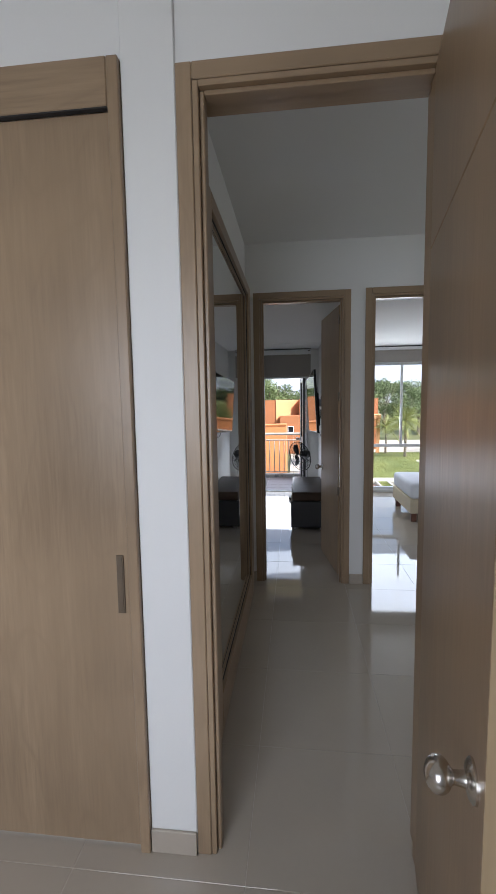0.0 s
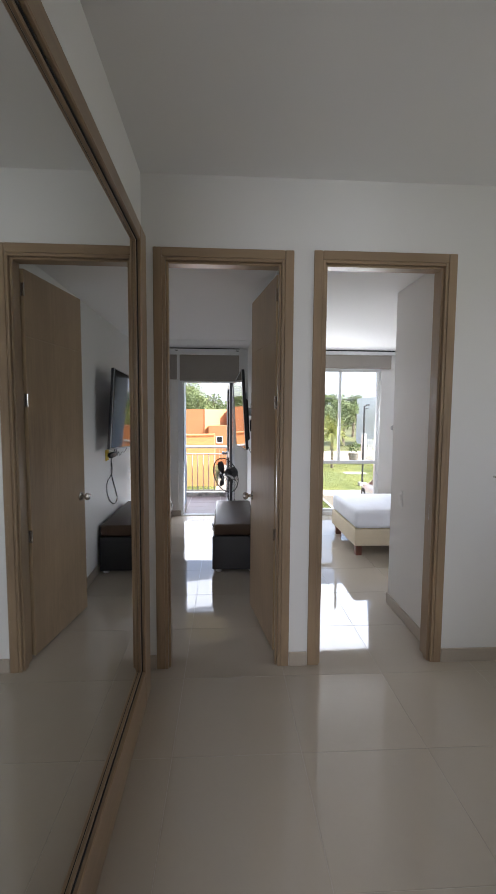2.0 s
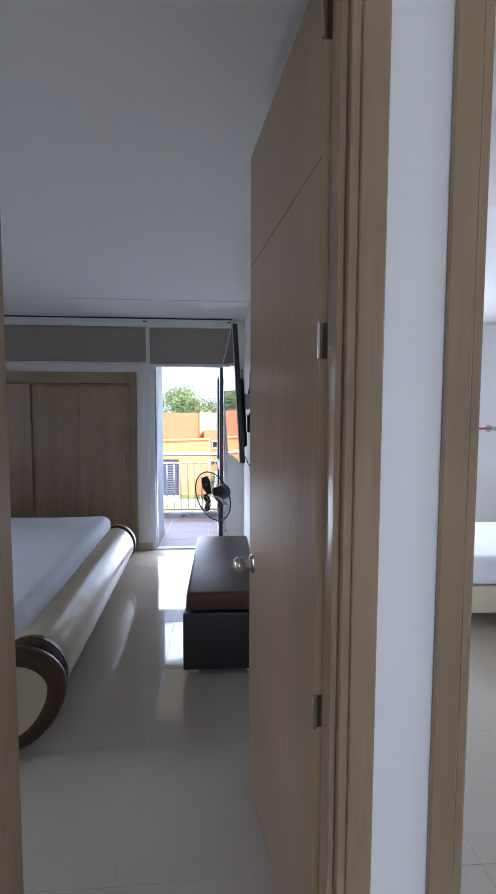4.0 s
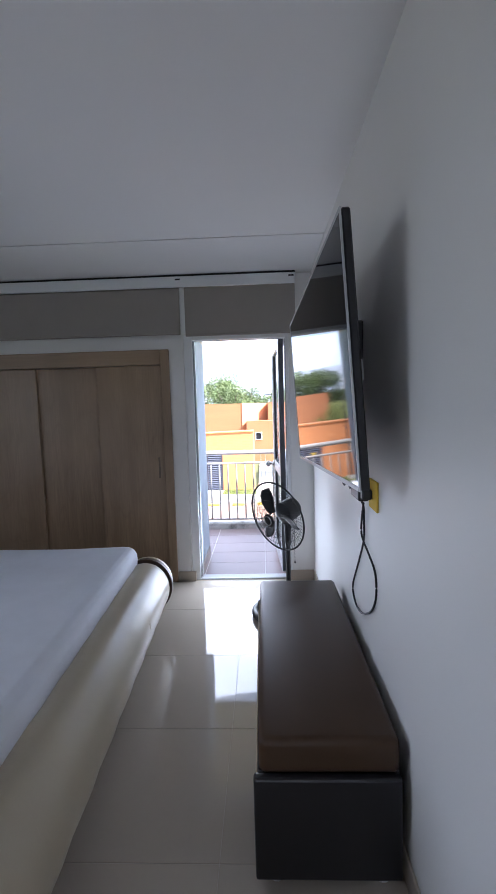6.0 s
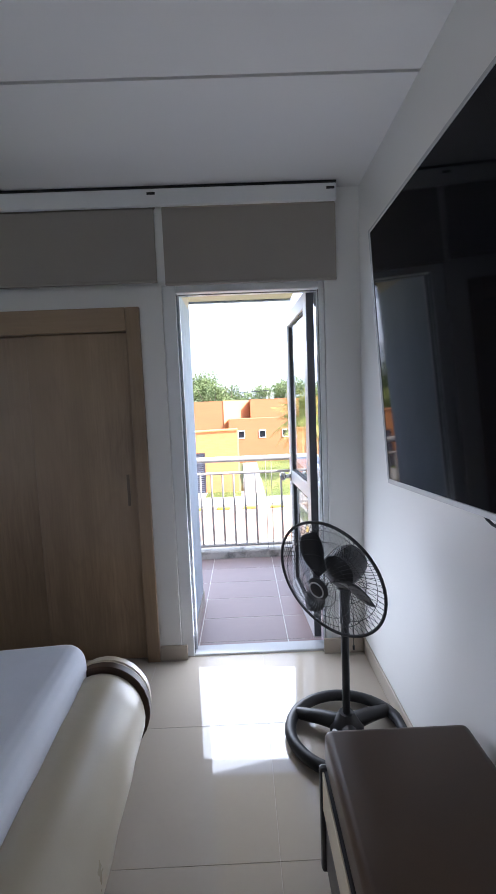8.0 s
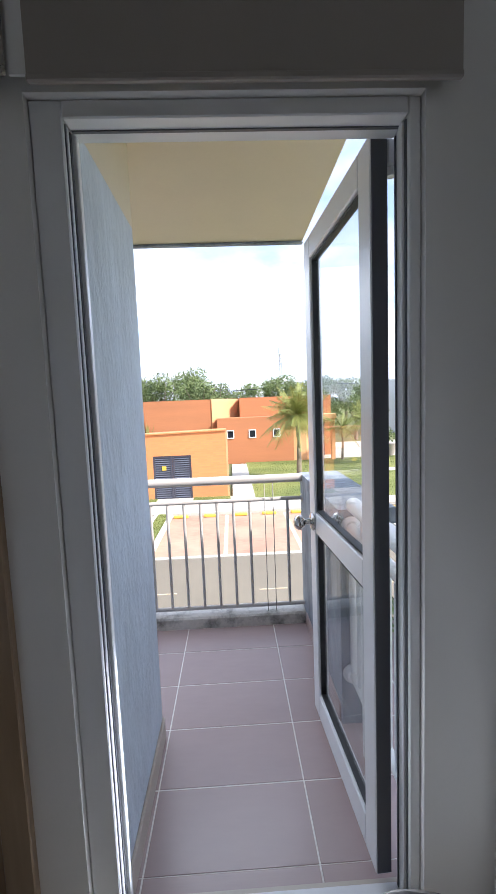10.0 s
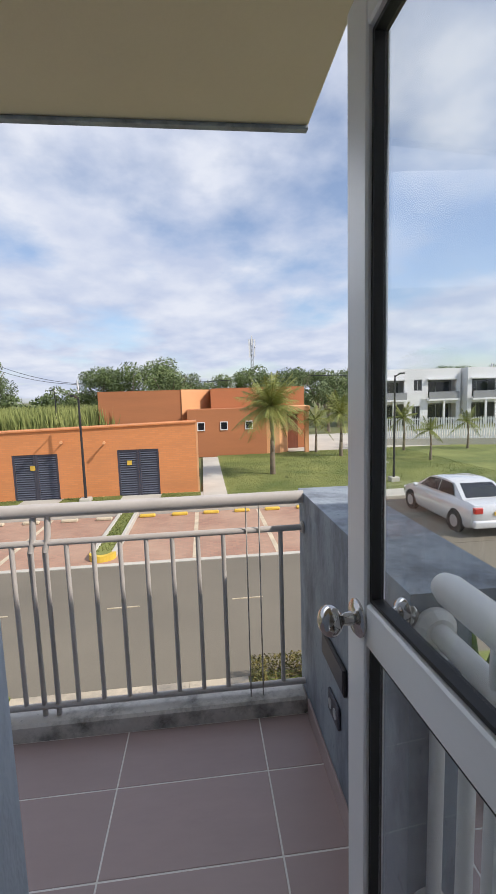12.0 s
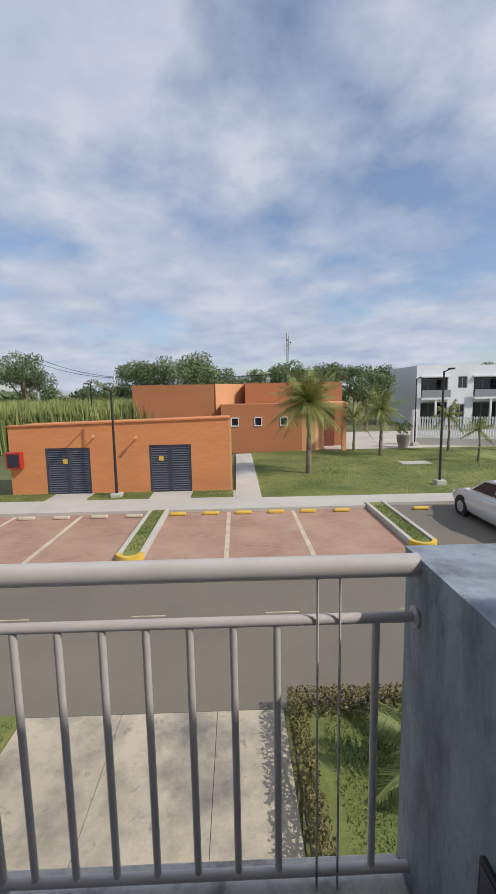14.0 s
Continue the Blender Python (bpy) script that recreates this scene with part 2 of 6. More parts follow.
BTILE = surf("brown_balcony_tile", (0.40, 0.305, 0.290), 0.30, 0.10, 3, 40, 0.08, 0.001, stretch=(0.3, 1, 1), rand=0.4)
BGROUT = surf("pale_grout", (0.80, 0.77, 0.73), 0.85, 0.08)
RAILP = surf("silver_rail_paint", (0.50, 0.47, 0.445), 0.36, 0.10, 5, 80, 0.12, 0.001)
CONC = stained("weathered_concrete", (0.64, 0.61, 0.56), (0.12, 0.115, 0.10), 0.85, 6.0, 0.23)
# dark blotches paint a cast shadow on the drive as well as its stains
DRIVE = stained("driveway_concrete", (0.56, 0.485, 0.365), (0.19, 0.175, 0.15), 0.85, 0.95, 0.26, 30, 0.4, 0.006, second=(0.44, 0.38, 0.28))
HEDGE = surf("hedge_leaves", (0.10, 0.125, 0.03), 0.7, 0.4, 9, 40, 0.0, tint=(0.31, 0.22, 0.07))
YUCCA = surf("yucca_leaves", (0.10, 0.17, 0.05), 0.5, 0.3, 6, 40, 0.0, tint=(0.24, 0.32, 0.10))
WALKC = surf("pale_concrete", (0.50, 0.48, 0.42), 0.85, 0.14, 0.6, 16, 0.3, 0.005)
ASPH = surf("asphalt", (0.180, 0.160, 0.122), 0.85, 0.16, 0.35, 40, 0.4, 0.006)
YPAINT = surf("yellow_road_paint", (0.68, 0.46, 0.06), 0.6, 0.2, 3, 30)
WPAINT = surf("worn_line_paint", (0.58, 0.50, 0.36), 0.7, 0.25, 3, 30)
GRASS = surf("lawn", (0.165, 0.225, 0.045), 0.9, 0.42, 0.45, 9, 0.9, 0.03, tint=(0.30, 0.29, 0.10))
FIELD = surf("rough_ground", (0.15, 0.16, 0.06), 0.95, 0.4, 0.05, 2, 0.5, 0.05)
LEAF = surf("tree_leaves", (0.15, 0.205, 0.08), 0.7, 0.45, 0.5, 6, 0.0, tint=(0.23, 0.30, 0.10))
LEAF2 = surf("dark_leaves", (0.12, 0.165, 0.07), 0.7, 0.4, 0.5, 6, 0.0, tint=(0.18, 0.24, 0.085))
CANE = surf("cane_leaves", (0.27, 0.33, 0.09), 0.8, 0.35, 0.4, 5, 0.0, tint=(0.42, 0.43, 0.16))
PALM = surf("palm_leaves", (0.20, 0.26, 0.06), 0.6, 0.35, 1.2, 8, 0.0, tint=(0.42, 0.40, 0.11))
BARK = surf("bark", (0.22, 0.18, 0.13), 0.9, 0.3, 4, 30, 0.6, 0.01)
CLUB = surf("rust_render", (0.44, 0.175, 0.075), 0.85, 0.10, 0.4, 8, 0.3, 0.01, stretch=(0.35, 0.35, 3))
# lighter copy of the rust render for sunlit club walls, and for pale trims
CLUB2 = surf("light_orange_render", (0.66, 0.34, 0.16), 0.85, 0.08, 0.4, 8, 0.3, 0.01)
LOUVRE = surf("dark_louvre_paint", (0.055, 0.055, 0.075), 0.45, 0.15, 3, 30)
WHITEH = surf("white_house_paint", (0.72, 0.73, 0.74), 0.7, 0.06, 0.3, 6, 0.1, 0.005)
GREYH = surf("grey_house_paint", (0.25, 0.26, 0.28), 0.7, 0.08, 0.3, 6, 0.1, 0.005)
DARKG = surf("dark_window_glass", (0.03, 0.035, 0.045), 0.08, 0.1, 1, 5, 0.0)
POLE = surf("black_post_paint", (0.025, 0.025, 0.028), 0.5, 0.1)
GALV = surf("galvanised_steel", (0.48, 0.49, 0.50), 0.5, 0.1, 2, 20, 0.05, metal=0.5)
CARP = surf("silver_car_paint", (0.70, 0.71, 0.72), 0.25, 0.03, 2, 60, 0.0, metal=0.2, coat=0.8)
TYRE = surf("tyre_rubber", (0.02, 0.02, 0.02), 0.8, 0.1)
REDP = surf("red_plastic", (0.45, 0.03, 0.02), 0.35, 0.1)
CLAY = surf("clay_pot", (0.30, 0.27, 0.23), 0.8, 0.15)
SOIL = surf("soil", (0.10, 0.075, 0.05), 0.95, 0.3, 3, 30, 0.8, 0.02)


def paver_mat():
    m, n, l, p = node_mat("red_pavers")
    tc = n.new("ShaderNodeTexCoord")
    br = n.new("ShaderNodeTexBrick")
    br.inputs["Scale"].default_value = 1.0
    br.inputs["Brick Width"].default_value = 0.20
    br.inputs["Row Height"].default_value = 0.10
    br.inputs["Mortar Size"].default_value = 0.008
    br.inputs["Color1"].default_value = (0.40, 0.225, 0.155, 1)
    br.inputs["Color2"].default_value = (0.31, 0.175, 0.125, 1)
    br.inputs["Mortar"].default_value = (0.26, 0.19, 0.14, 1)
    l.new(tc.outputs["Object"], br.inputs["Vector"])
    a = noise_tex(n, l, 0.7, 5.0)
    c = mixrgb(n, l, ramp(n, l, a, 0.35, 0.8), br.outputs["Color"], (0.45, 0.31, 0.22))
    l.new(c, p.inputs["Base Color"])
    p.inputs["Roughness"].default_value = 0.85
    bump(n, l, p, br.outputs["Fac"], -0.4, 0.01)
    return m


PAVER = paver_mat()


def hut_brick():
    m, n, l, p = node_mat("orange_brick")
    tc = n.new("ShaderNodeTexCoord")
    mp = n.new("ShaderNodeMapping")
    mp.inputs["Rotation"].default_value = (math.pi / 2, 0, 0)
    l.new(tc.outputs["Object"], mp.inputs[0])
    br = n.new("ShaderNodeTexBrick")
    br.inputs["Scale"].default_value = 1.0
    br.inputs["Brick Width"].default_value = 0.26
    br.inputs["Row Height"].default_value = 0.075
    br.inputs["Mortar Size"].default_value = 0.008
    br.inputs["Color1"].default_value = (0.66, 0.262, 0.09, 1)
    br.inputs["Color2"].default_value = (0.60, 0.232, 0.08, 1)
    br.inputs["Mortar"].default_value = (0.55, 0.235, 0.10, 1)
    l.new(mp.outputs[0], br.inputs["Vector"])
    a = noise_tex(n, l, 0.6, 5.0, 0.6, (0.4, 0.4, 1.6))
    c = mixrgb(n, l, ramp(n, l, a, 0.45, 0.85), br.outputs["Color"], (0.50, 0.21, 0.085))
    l.new(c, p.inputs["Base Color"])
    p.inputs["Roughness"].default_value = 0.85
    bump(n, l, p, br.outputs["Fac"], -0.4, 0.008)
    return m


HUT = hut_brick()
SLAT = surf("navy_louvre_slat", (0.13, 0.14, 0.18), 0.45, 0.12, 3, 30)


# ---------------------------------------------------------------- mesh helpers
def box(x0, x1, y0, y1, z0, z1, b=0.0, seg=1):
    bm = bmesh.new()
    bmesh.ops.create_cube(bm, size=1, matrix=Matrix.Translation(((x0 + x1) / 2, (y0 + y1) / 2, (z0 + z1) / 2)) @ Matrix.Diagonal((abs(x1 - x0), abs(y1 - y0), abs(z1 - z0), 1)))
    if b:
        bmesh.ops.bevel(bm, geom=bm.edges[:], offset=b, segments=seg, affect="EDGES", profile=0.5)
    return bm


def join(*bms):
    out = bms[0]
    for o in bms[1:]:
        me = bpy.data.meshes.new("tmp")
        o.to_mesh(me)
        out.from_mesh(me)
        o.free()
        bpy.data.meshes.remove(me)
    return out


def moved(bm, m):
    bmesh.ops.transform(bm, matrix=m, verts=bm.verts[:])
    return bm


def cyl(p, q, r, n=12, r2=None):
    p, q = Vector(p), Vector(q)
    d = q - p
    bm = bmesh.new()
    bmesh.ops.create_cone(bm, cap_ends=True, segments=n, radius1=r, radius2=r if r2 is None else r2, depth=d.length,
                          matrix=Matrix.Translation((p + q) / 2) @ d.to_track_quat("Z", "Y").to_matrix().to_4x4())
    return bm


def tube(pts, r, n=8, closed=False):
    """A round bar along points; r may be a list."""
    pts = [Vector(p) for p in pts]
    bm = bmesh.new()
    rings = []
    m = len(pts)
    for i, p in enumerate(pts):
        a = pts[i - 1] if (i or closed) else p
        b = pts[(i + 1) % m] if (i < m - 1 or closed) else p
        q = (b - a).to_track_quat("Z", "Y")
        rr = r[i] if isinstance(r, (list, tuple)) else r
        rings.append([bm.verts.new(p + q @ Vector((math.cos(2 * math.pi * k / n) * rr, math.sin(2 * math.pi * k / n) * rr, 0))) for k in range(n)])
    for i in range(m if closed else m - 1):
        A, B = rings[i], rings[(i + 1) % m]
        best = min(range(n), key=lambda s: sum((A[k].co - B[(k + s) % n].co).length for k in range(0, n, 2))) if closed and i == m - 1 else 0
        for k in range(n):
            bm.faces.new((A[k], A[(k + 1) % n], B[(k + 1 + best) % n], B[(k + best) % n]))
    if not closed:
        bm.faces.new(rings[0][::-1])
        bm.faces.new(rings[-1])
    return bm


def lathe(profile, n=24):
    bm = bmesh.new()
    rings = [[bm.verts.new((r * math.cos(2 * math.pi * k / n), r * math.sin(2 * math.pi * k / n), z)) for k in range(n)] for r, z in profile]
    for A, B in zip(rings, rings[1:]):
        for k in range(n):
            bm.faces.new((A[k], A[(k + 1) % n], B[(k + 1) % n], B[k]))
    bm.faces.new(rings[0][::-1])
    bm.faces.new(rings[-1])
    return bm


def prism(outline, z0, z1):
    """A flat outline (x, y) made solid from z0 to z1."""
    bm = bmesh.new()
    lo = [bm.verts.new((x, y, z0)) for x, y in outline]
    hi = [bm.verts.new((x, y, z1)) for x, y in outline]
    n = len(outline)
    for k in range(n):
        bm.faces.new((lo[k], lo[(k + 1) % n], hi[(k + 1) % n], hi[k]))
    bm.faces.new(lo[::-1])
    bm.faces.new(hi)
    bmesh.ops.recalc_face_normals(bm, faces=bm.faces[:])
    return bm


def part(name, bm, mat, parent=None, label="", smooth=False, m=None):
    me = bpy.data.meshes.new(name)
    bm.to_mesh(me)
    bm.free()
    me.materials.append(mat)
    if smooth:
        me.polygons.foreach_set("use_smooth", [True] * len(me.polygons))
        me.set_sharp_from_angle(angle=radians(40))
    ob = new(name, me)
    ob.parent = parent
    if m is not None:
        ob.matrix_basis = m
    return tagged(ob, label)


def same_mesh(ob, m, parent=None):
    """Another object on the same mesh."""
    o = new(ob.name.split(".")[0], ob.data)
    o.parent = parent if parent is not None else ob.parent
    o.matrix_basis = m
    return o


def raw(name, verts, faces, mat, parent=None, label=""):
    me = bpy.data.meshes.new(name)
    me.from_pydata([tuple(v) for v in verts], [], faces)
    me.materials.append(mat)
    ob = new(name, me)
    ob.parent = parent
    return tagged(ob, label)


def thing(name, m, label, category, group="", kind=""):
    ob = new(name)
    ob.empty_display_size = 0.1
    ob.matrix_basis = m
    return tagged(ob, label, category, group, kind)


def solid(name, bm, mat, label, category="", kind="structure", smooth=False):
    return tagged(part(name, bm, mat, None, label, smooth), label, category or name.split("_")[0], "", kind)


def holed(x0, x1, z0, z1, y0, y1, holes, turn=False):
    """A wall along x (or along y with turn) with rectangular holes (a, b, za, zb) right through it, welded into one body."""
    xs = sorted({x0, x1, *[h[0] for h in holes], *[h[1] for h in holes]})
    zs = sorted({z for z in (z0, z1, *[h[2] for h in holes], *[h[3] for h in holes]) if z0 <= z <= z1})
    bm = bmesh.new()
    for xa, xb in zip(xs, xs[1:]):
        for za, zb in zip(zs, zs[1:]):
            mx, mz = (xa + xb) / 2, (za + zb) / 2
            if not any(h[0] < mx < h[1] and h[2] < mz < h[3] for h in holes):
                bm = join(bm, box(xa, xb, y0, y1, za, zb))
    bmesh.ops.remove_doubles(bm, verts=bm.verts[:], dist=1e-5)
    seen = {}
    for f in bm.faces:
        seen.setdefault(frozenset(v.index for v in f.verts), []).append(f)
    inner = [f for group in seen.values() if len(group) > 1 for f in group]
    bmesh.ops.delete(bm, geom=inner, context="FACES_ONLY")
    if turn:
        for v in bm.verts:
            v.co = Vector((v.co.y, v.co.x, v.co.z))
        bmesh.ops.reverse_faces(bm, faces=bm.faces[:])
    return bm


# ---------------------------------------------------------------- structure
H_HALL, H_ROOM = 2.855, 2.475
FAR = 3.845          # inner face of the balcony wall
floor = solid("floor", box(-3.1, 4.5, -5.6, FAR + 0.13, -0.2, -0.0012), GROUT, "beige grout bed under polished floor tiles", "floor")
solid("wall_hall_end", holed(0.0, 3.7, 0.0, H_HALL, 0.0, 0.12, [(0.255, 0.95, -1, 2.41), (1.165, 1.905, -1, 2.415)]), WALL, "white painted wall with two wooden doorways", "wall")
solid("wall_hall_left", box(-0.05, 0.14, -2.18, 0.0, 0, H_HALL), WALL, "white painted hall wall behind the mirror closet", "wall")
solid("wall_first_room", holed(-3.1, 3.7, 0.0, H_HALL, -2.30, -2.18, [(0.250, 0.968, -1, 2.487)]), WALL, "white painted wall around the first doorway", "wall")
solid("wall_pilaster", box(0.0385, 0.2010, -2.312, -2.3003, 0.0, H_HALL, 0.003), WALL, "shallow white pilaster between wardrobe and door", "wall")
solid("wall_hall_right", holed(-2.3, 0.12, 0, H_HALL, 3.7, 3.85, [(-1.6, -0.5, 1.15, 2.35)], True), WALL, "white painted wall closing the hall", "wall")
solid("wall_room_back", holed(-3.1, 3.7, 0, H_HALL, -5.6, -5.5, [(-1.35, 0.35, 0.9, 2.3)]), WALL, "white unseen wall with an assumed window behind the start", "wall")
solid("wall_room_left", box(-3.2, -3.1, -5.6, -2.18, 0, H_HALL), WALL, "plain white side wall", "wall")
solid("wall_room_right", box(1.75, 1.85, -5.5, -2.3, 0, H_HALL), WALL, "plain white side wall", "wall")
solid("ceiling_hall", box(-3.2, 3.85, -5.6, 0.12, H_HALL, H_HALL + 0.15), CEIL, "plain white painted ceiling", "ceiling")

solid("wall_tv", box(0.95, 1.12, 0.12, FAR, 0, H_ROOM), WALL, "white painted wall behind the television", "wall")
solid("wall_bedroom_left", holed(0.12, FAR, 0, H_ROOM, -3.1, -2.98, [(0.5, 1.5, 0.85, 2.15)], True), WALL, "plain white bedroom wall", "wall")
solid("wall_bedroom_front", box(-2.98, 0.0, 0.0, 0.12, 0, H_ROOM), WALL, "plain white bedroom wall", "wall")
solid("wall_balcony", holed(-3.1, 4.5, 0.0, H_ROOM + 0.3, FAR, FAR + 0.13, [(-2.7, -0.2, -1, 1.90), (-0.075, 0.767, -1, 2.026), (-0.075, 0.767, 2.09, 2.40), (1.30, 2.95, 0.04, 2.22)]), WALL,
      "white outer wall with wardrobe recess, balcony door and window", "wall")
solid("ceiling_bedroom", join(box(-3.1, 1.12, 0.12, 3.092, H_ROOM, H_ROOM + 0.12), box(-3.1, 1.12, 3.106, FAR, H_ROOM, H_ROOM + 0.12), box(-3.1, 1.12, 3.06, 3.14, H_ROOM + 0.02, H_ROOM + 0.13)), CEIL,
      "white plasterboard ceiling with one open joint", "ceiling")
solid("wall_partition", box(1.945, 2.1, 0.12, 0.83, 0, H_ROOM), WALL, "white partition beside the second doorway", "wall")
solid("wall_bath", box(2.1, 4.5, 0.73, 0.83, 0, H_ROOM), WALL, "plain white wall of the second bedroom", "wall")
solid("wall_second_right", box(4.4, 4.5, 0.83, FAR, 0, H_ROOM), WALL, "plain white wall of the second bedroom", "wall")
solid("ceiling_second", box(1.12, 4.5, 0.12, FAR, H_ROOM, H_ROOM + 0.12), CEIL, "plain white painted ceiling", "ceiling")


# unseen slab, added only to stop a sun patch in the hall
solid("eave", box(3.86, 5.4, -2.9, 0.6, 2.42, 2.6), WALL, "white unseen slab added to keep sun out of the stair window", "roof")


def skirting(x0, x1, y0, y1, h=0.085):
    solid("baseboard", box(x0, x1, y0, y1, 0.0, h, 0.002), SKIRT, "low beige tiled skirting along the wall", "baseboard")


skirting(1.003, 1.112, -0.012, 0.0)
skirting(1.958, 3.7, -0.012, 0.0)
skirting(0.04, 0.200, -2.323, -2.3122)
skirting(0.94, 0.95, 0.2, FAR - 0.01)
skirting(0.72, 0.94, FAR - 0.012, FAR)
skirting(-0.19, -0.04, FAR - 0.012, FAR)
skirting(1.935, 1.945, 0.14, 0.82)
skirting(1.935, 2.2, 0.83, 0.842)
skirting(0.152, 0.203, -0.012, 0.0)
skirting(0.1405, 0.1515, -0.186, -0.0125)


# ---------------------------------------------------------------- doors
def knob(parent, x, y, z, side, mat=STEEL, s=1.0):
    """A round door knob on a rose, standing out along local y (side +1 or -1)."""
    prof = [(0.034, 0.0), (0.034, 0.004), (0.028, 0.009), (0.013, 0.013), (0.011, 0.030)] + [(0.0285 * math.sin(a), 0.054 - 0.0225 * math.cos(a)) for a in [radians(28 + 12 * q) for q in range(13)]]
    k = part("knob", moved(lathe([(r * s, h * s) for r, h in prof], 28), pose(x, y, z, -90 * side)), mat, parent, "brushed steel round knob", True)
    return k


def door_frame(parent, x0, x1, top, y0, y1, cw=0.05):
    """Casing round the opening x0..x1 on both wall faces, with lining and stop."""
    for nm, a, b in (("frame_jamb", x0 - cw, x0), ("frame_jamb", x1, x1 + cw)):
        part(nm, join(box(a, b, y0 - 0.014, y0 - 0.001, 0, top + cw, 0.003), box(a, b, y1 + 0.001, y1 + 0.014, 0, top + cw, 0.003)), WOOD, parent)
    part("frame_head", join(box(x0 + 0.001, x1 - 0.001, y0 - 0.014, y0 - 0.001, top, top + cw, 0.003), box(x0 + 0.001, x1 - 0.001, y1 + 0.001, y1 + 0.014, top, top + cw, 0.003)), WOODX, parent)
    ya, yb = y0 - 0.01, y1 + 0.01
    ym = y0 + (y1 - y0) * 0.42
    part("lining", join(box(x0 + 0.0005, x0 + 0.018, ya, yb, 0, top - 0.0005, 0.002), box(x0 + 0.0185, x0 + 0.032, ya + 0.018, ym, 0, top - 0.02, 0.003)), WOOD, parent)
    part("lining", join(box(x1 - 0.018, x1 - 0.0005, ya, yb, 0, top - 0.0005, 0.002), box(x1 - 0.032, x1 - 0.0185, ya + 0.018, ym, 0, top - 0.02, 0.003)), WOOD, parent)
    part("lining", join(box(x0 + 0.0185, x1 - 0.0185, ya, yb, top - 0.018, top - 0.0005, 0.002), box(x0 + 0.033, x1 - 0.033, ya + 0.018, ym, top - 0.032, top - 0.0185, 0.003)), WOODX, parent)


def door_leaf(parent, m, width, height, groove=True, kz=0.905):
    """A leaf hinged at the local origin that runs along local +x, 38 mm thick, with a groove across its top panel."""
    leaf = part("leaf", join(box(0.0, width, -0.018, 0.018, 0.012, 1.985, 0.002), box(0.0, width, -0.018, 0.018, 1.989, height, 0.002), box(0.004, width - 0.004, -0.0155, 0.0155, 1.96, 2.02)) if groove
                else box(0.0, width, -0.018, 0.018, 0.012, height, 0.002), WOOD, parent, "oak veneer door leaf with a groove near the top", m=m)
    part("edge_band", join(box(-0.0025, -0.0002, -0.0178, 0.0178, 0.014, height - 0.002), box(width + 0.0002, width + 0.0025, -0.0178, 0.0178, 0.014, height - 0.002)), WOODEDGE, leaf, "paler edge banding")
    knob(leaf, width - 0.06, 0.018, kz, 1)
    knob(leaf, width - 0.06, -0.018, kz, -1)
    for z in (0.775, 1.607, 2.255):
        part("hinge", join(cyl((-0.007, 0.02, z - 0.038), (-0.007, 0.02, z + 0.038), 0.0055, 10), box(-0.005, -0.003, -0.002, 0.018, z - 0.038, z + 0.038)), STEEL, leaf, "steel butt hinge")
    return leaf


door1 = thing("door_1", pose(0, 0, 0), "open oak veneer door with steel knob in a wooden frame", "door", kind="structure")
door_frame(door1, 0.250, 0.968, 2.487, -2.30, -2.18, 0.048)
door_leaf(door1, pose(0.950, -2.30, 0, 0, 0, 261.0), 0.715, 2.465, True, 0.935)
door2 = thing("door_2", pose(0, 0, 0), "open oak veneer bedroom door with steel knob and hinges", "door", kind="structure")
door_frame(door2, 0.255, 0.95, 2.41, 0.0, 0.12)
door_leaf(door2, pose(0.937, 0.152, 0, 0, 0, 98.8), 0.68, 2.375)
door3 = thing("door_3", pose(0, 0, 0), "second bedroom door swung back against the wall", "door", kind="structure")
door_frame(door3, 1.165, 1.905, 2.415, 0.0, 0.12)
door_leaf(door3, pose(1.148, 0.158, 0, 0, 0, 89.8), 0.66, 2.375)

# strike plate on the second doorway
part("strike_plate", box(1.8845, 1.8865, 0.05, 0.075, 0.88, 0.98, 0.0005), STEEL, door3, "small steel strike plate")

# ---------------------------------------------------------------- mirror closet in the hall
closet = thing("mirror_closet", pose(0.14, 0, 0), "hall closet with oak frame and sliding mirror door", "closet")
part("frame_post", box(0.001, 0.060, -1.895, -1.755, 0.0, 2.445, 0.004), WOOD, closet)
part("frame_post", box(0.001, 0.060, -0.335, -0.190, 0.0, 2.445, 0.004), WOOD, closet)
part("frame_head", box(0.001, 0.060, -1.754, -0.336, 2.372, 2.445, 0.004), WOODY, closet)
part("plinth", box(0.001, 0.060, -1.754, -0.336, 0.0, 0.192, 0.004), WOODY, closet)
mdoor = part("sliding_door", box(0.002, 0.040, -1.753, -1.725, 0.194, 2.370, 0.002), WOOD, closet, "oak framed sliding door")
part("stile", box(0.002, 0.040, -0.366, -0.338, 0.194, 2.370, 0.002), WOOD, mdoor)
part("rail", box(0.002, 0.040, -1.724, -0.367, 2.356, 2.370, 0.002), WOODY, mdoor)
part("rail", box(0.002, 0.040, -1.724, -0.367, 0.194, 0.208, 0.002), WOODY, mdoor)
part("mirror", box(0.006, 0.034, -1.723, -0.368, 0.209, 2.355, 0.001), MIRROR, mdoor, "tall clear mirror pane")
part("gasket", join(box(0.0405, 0.0455, -1.7545, -1.749, 0.194, 2.370), box(0.0405, 0.0455, -0.342, -0.3365, 0.194, 2.370), box(0.0405, 0.0455, -1.7485, -0.3425, 2.365, 2.370), box(0.0405, 0.0455, -1.7485, -0.3425, 0.194, 0.199)), RUBBER, mdoor)

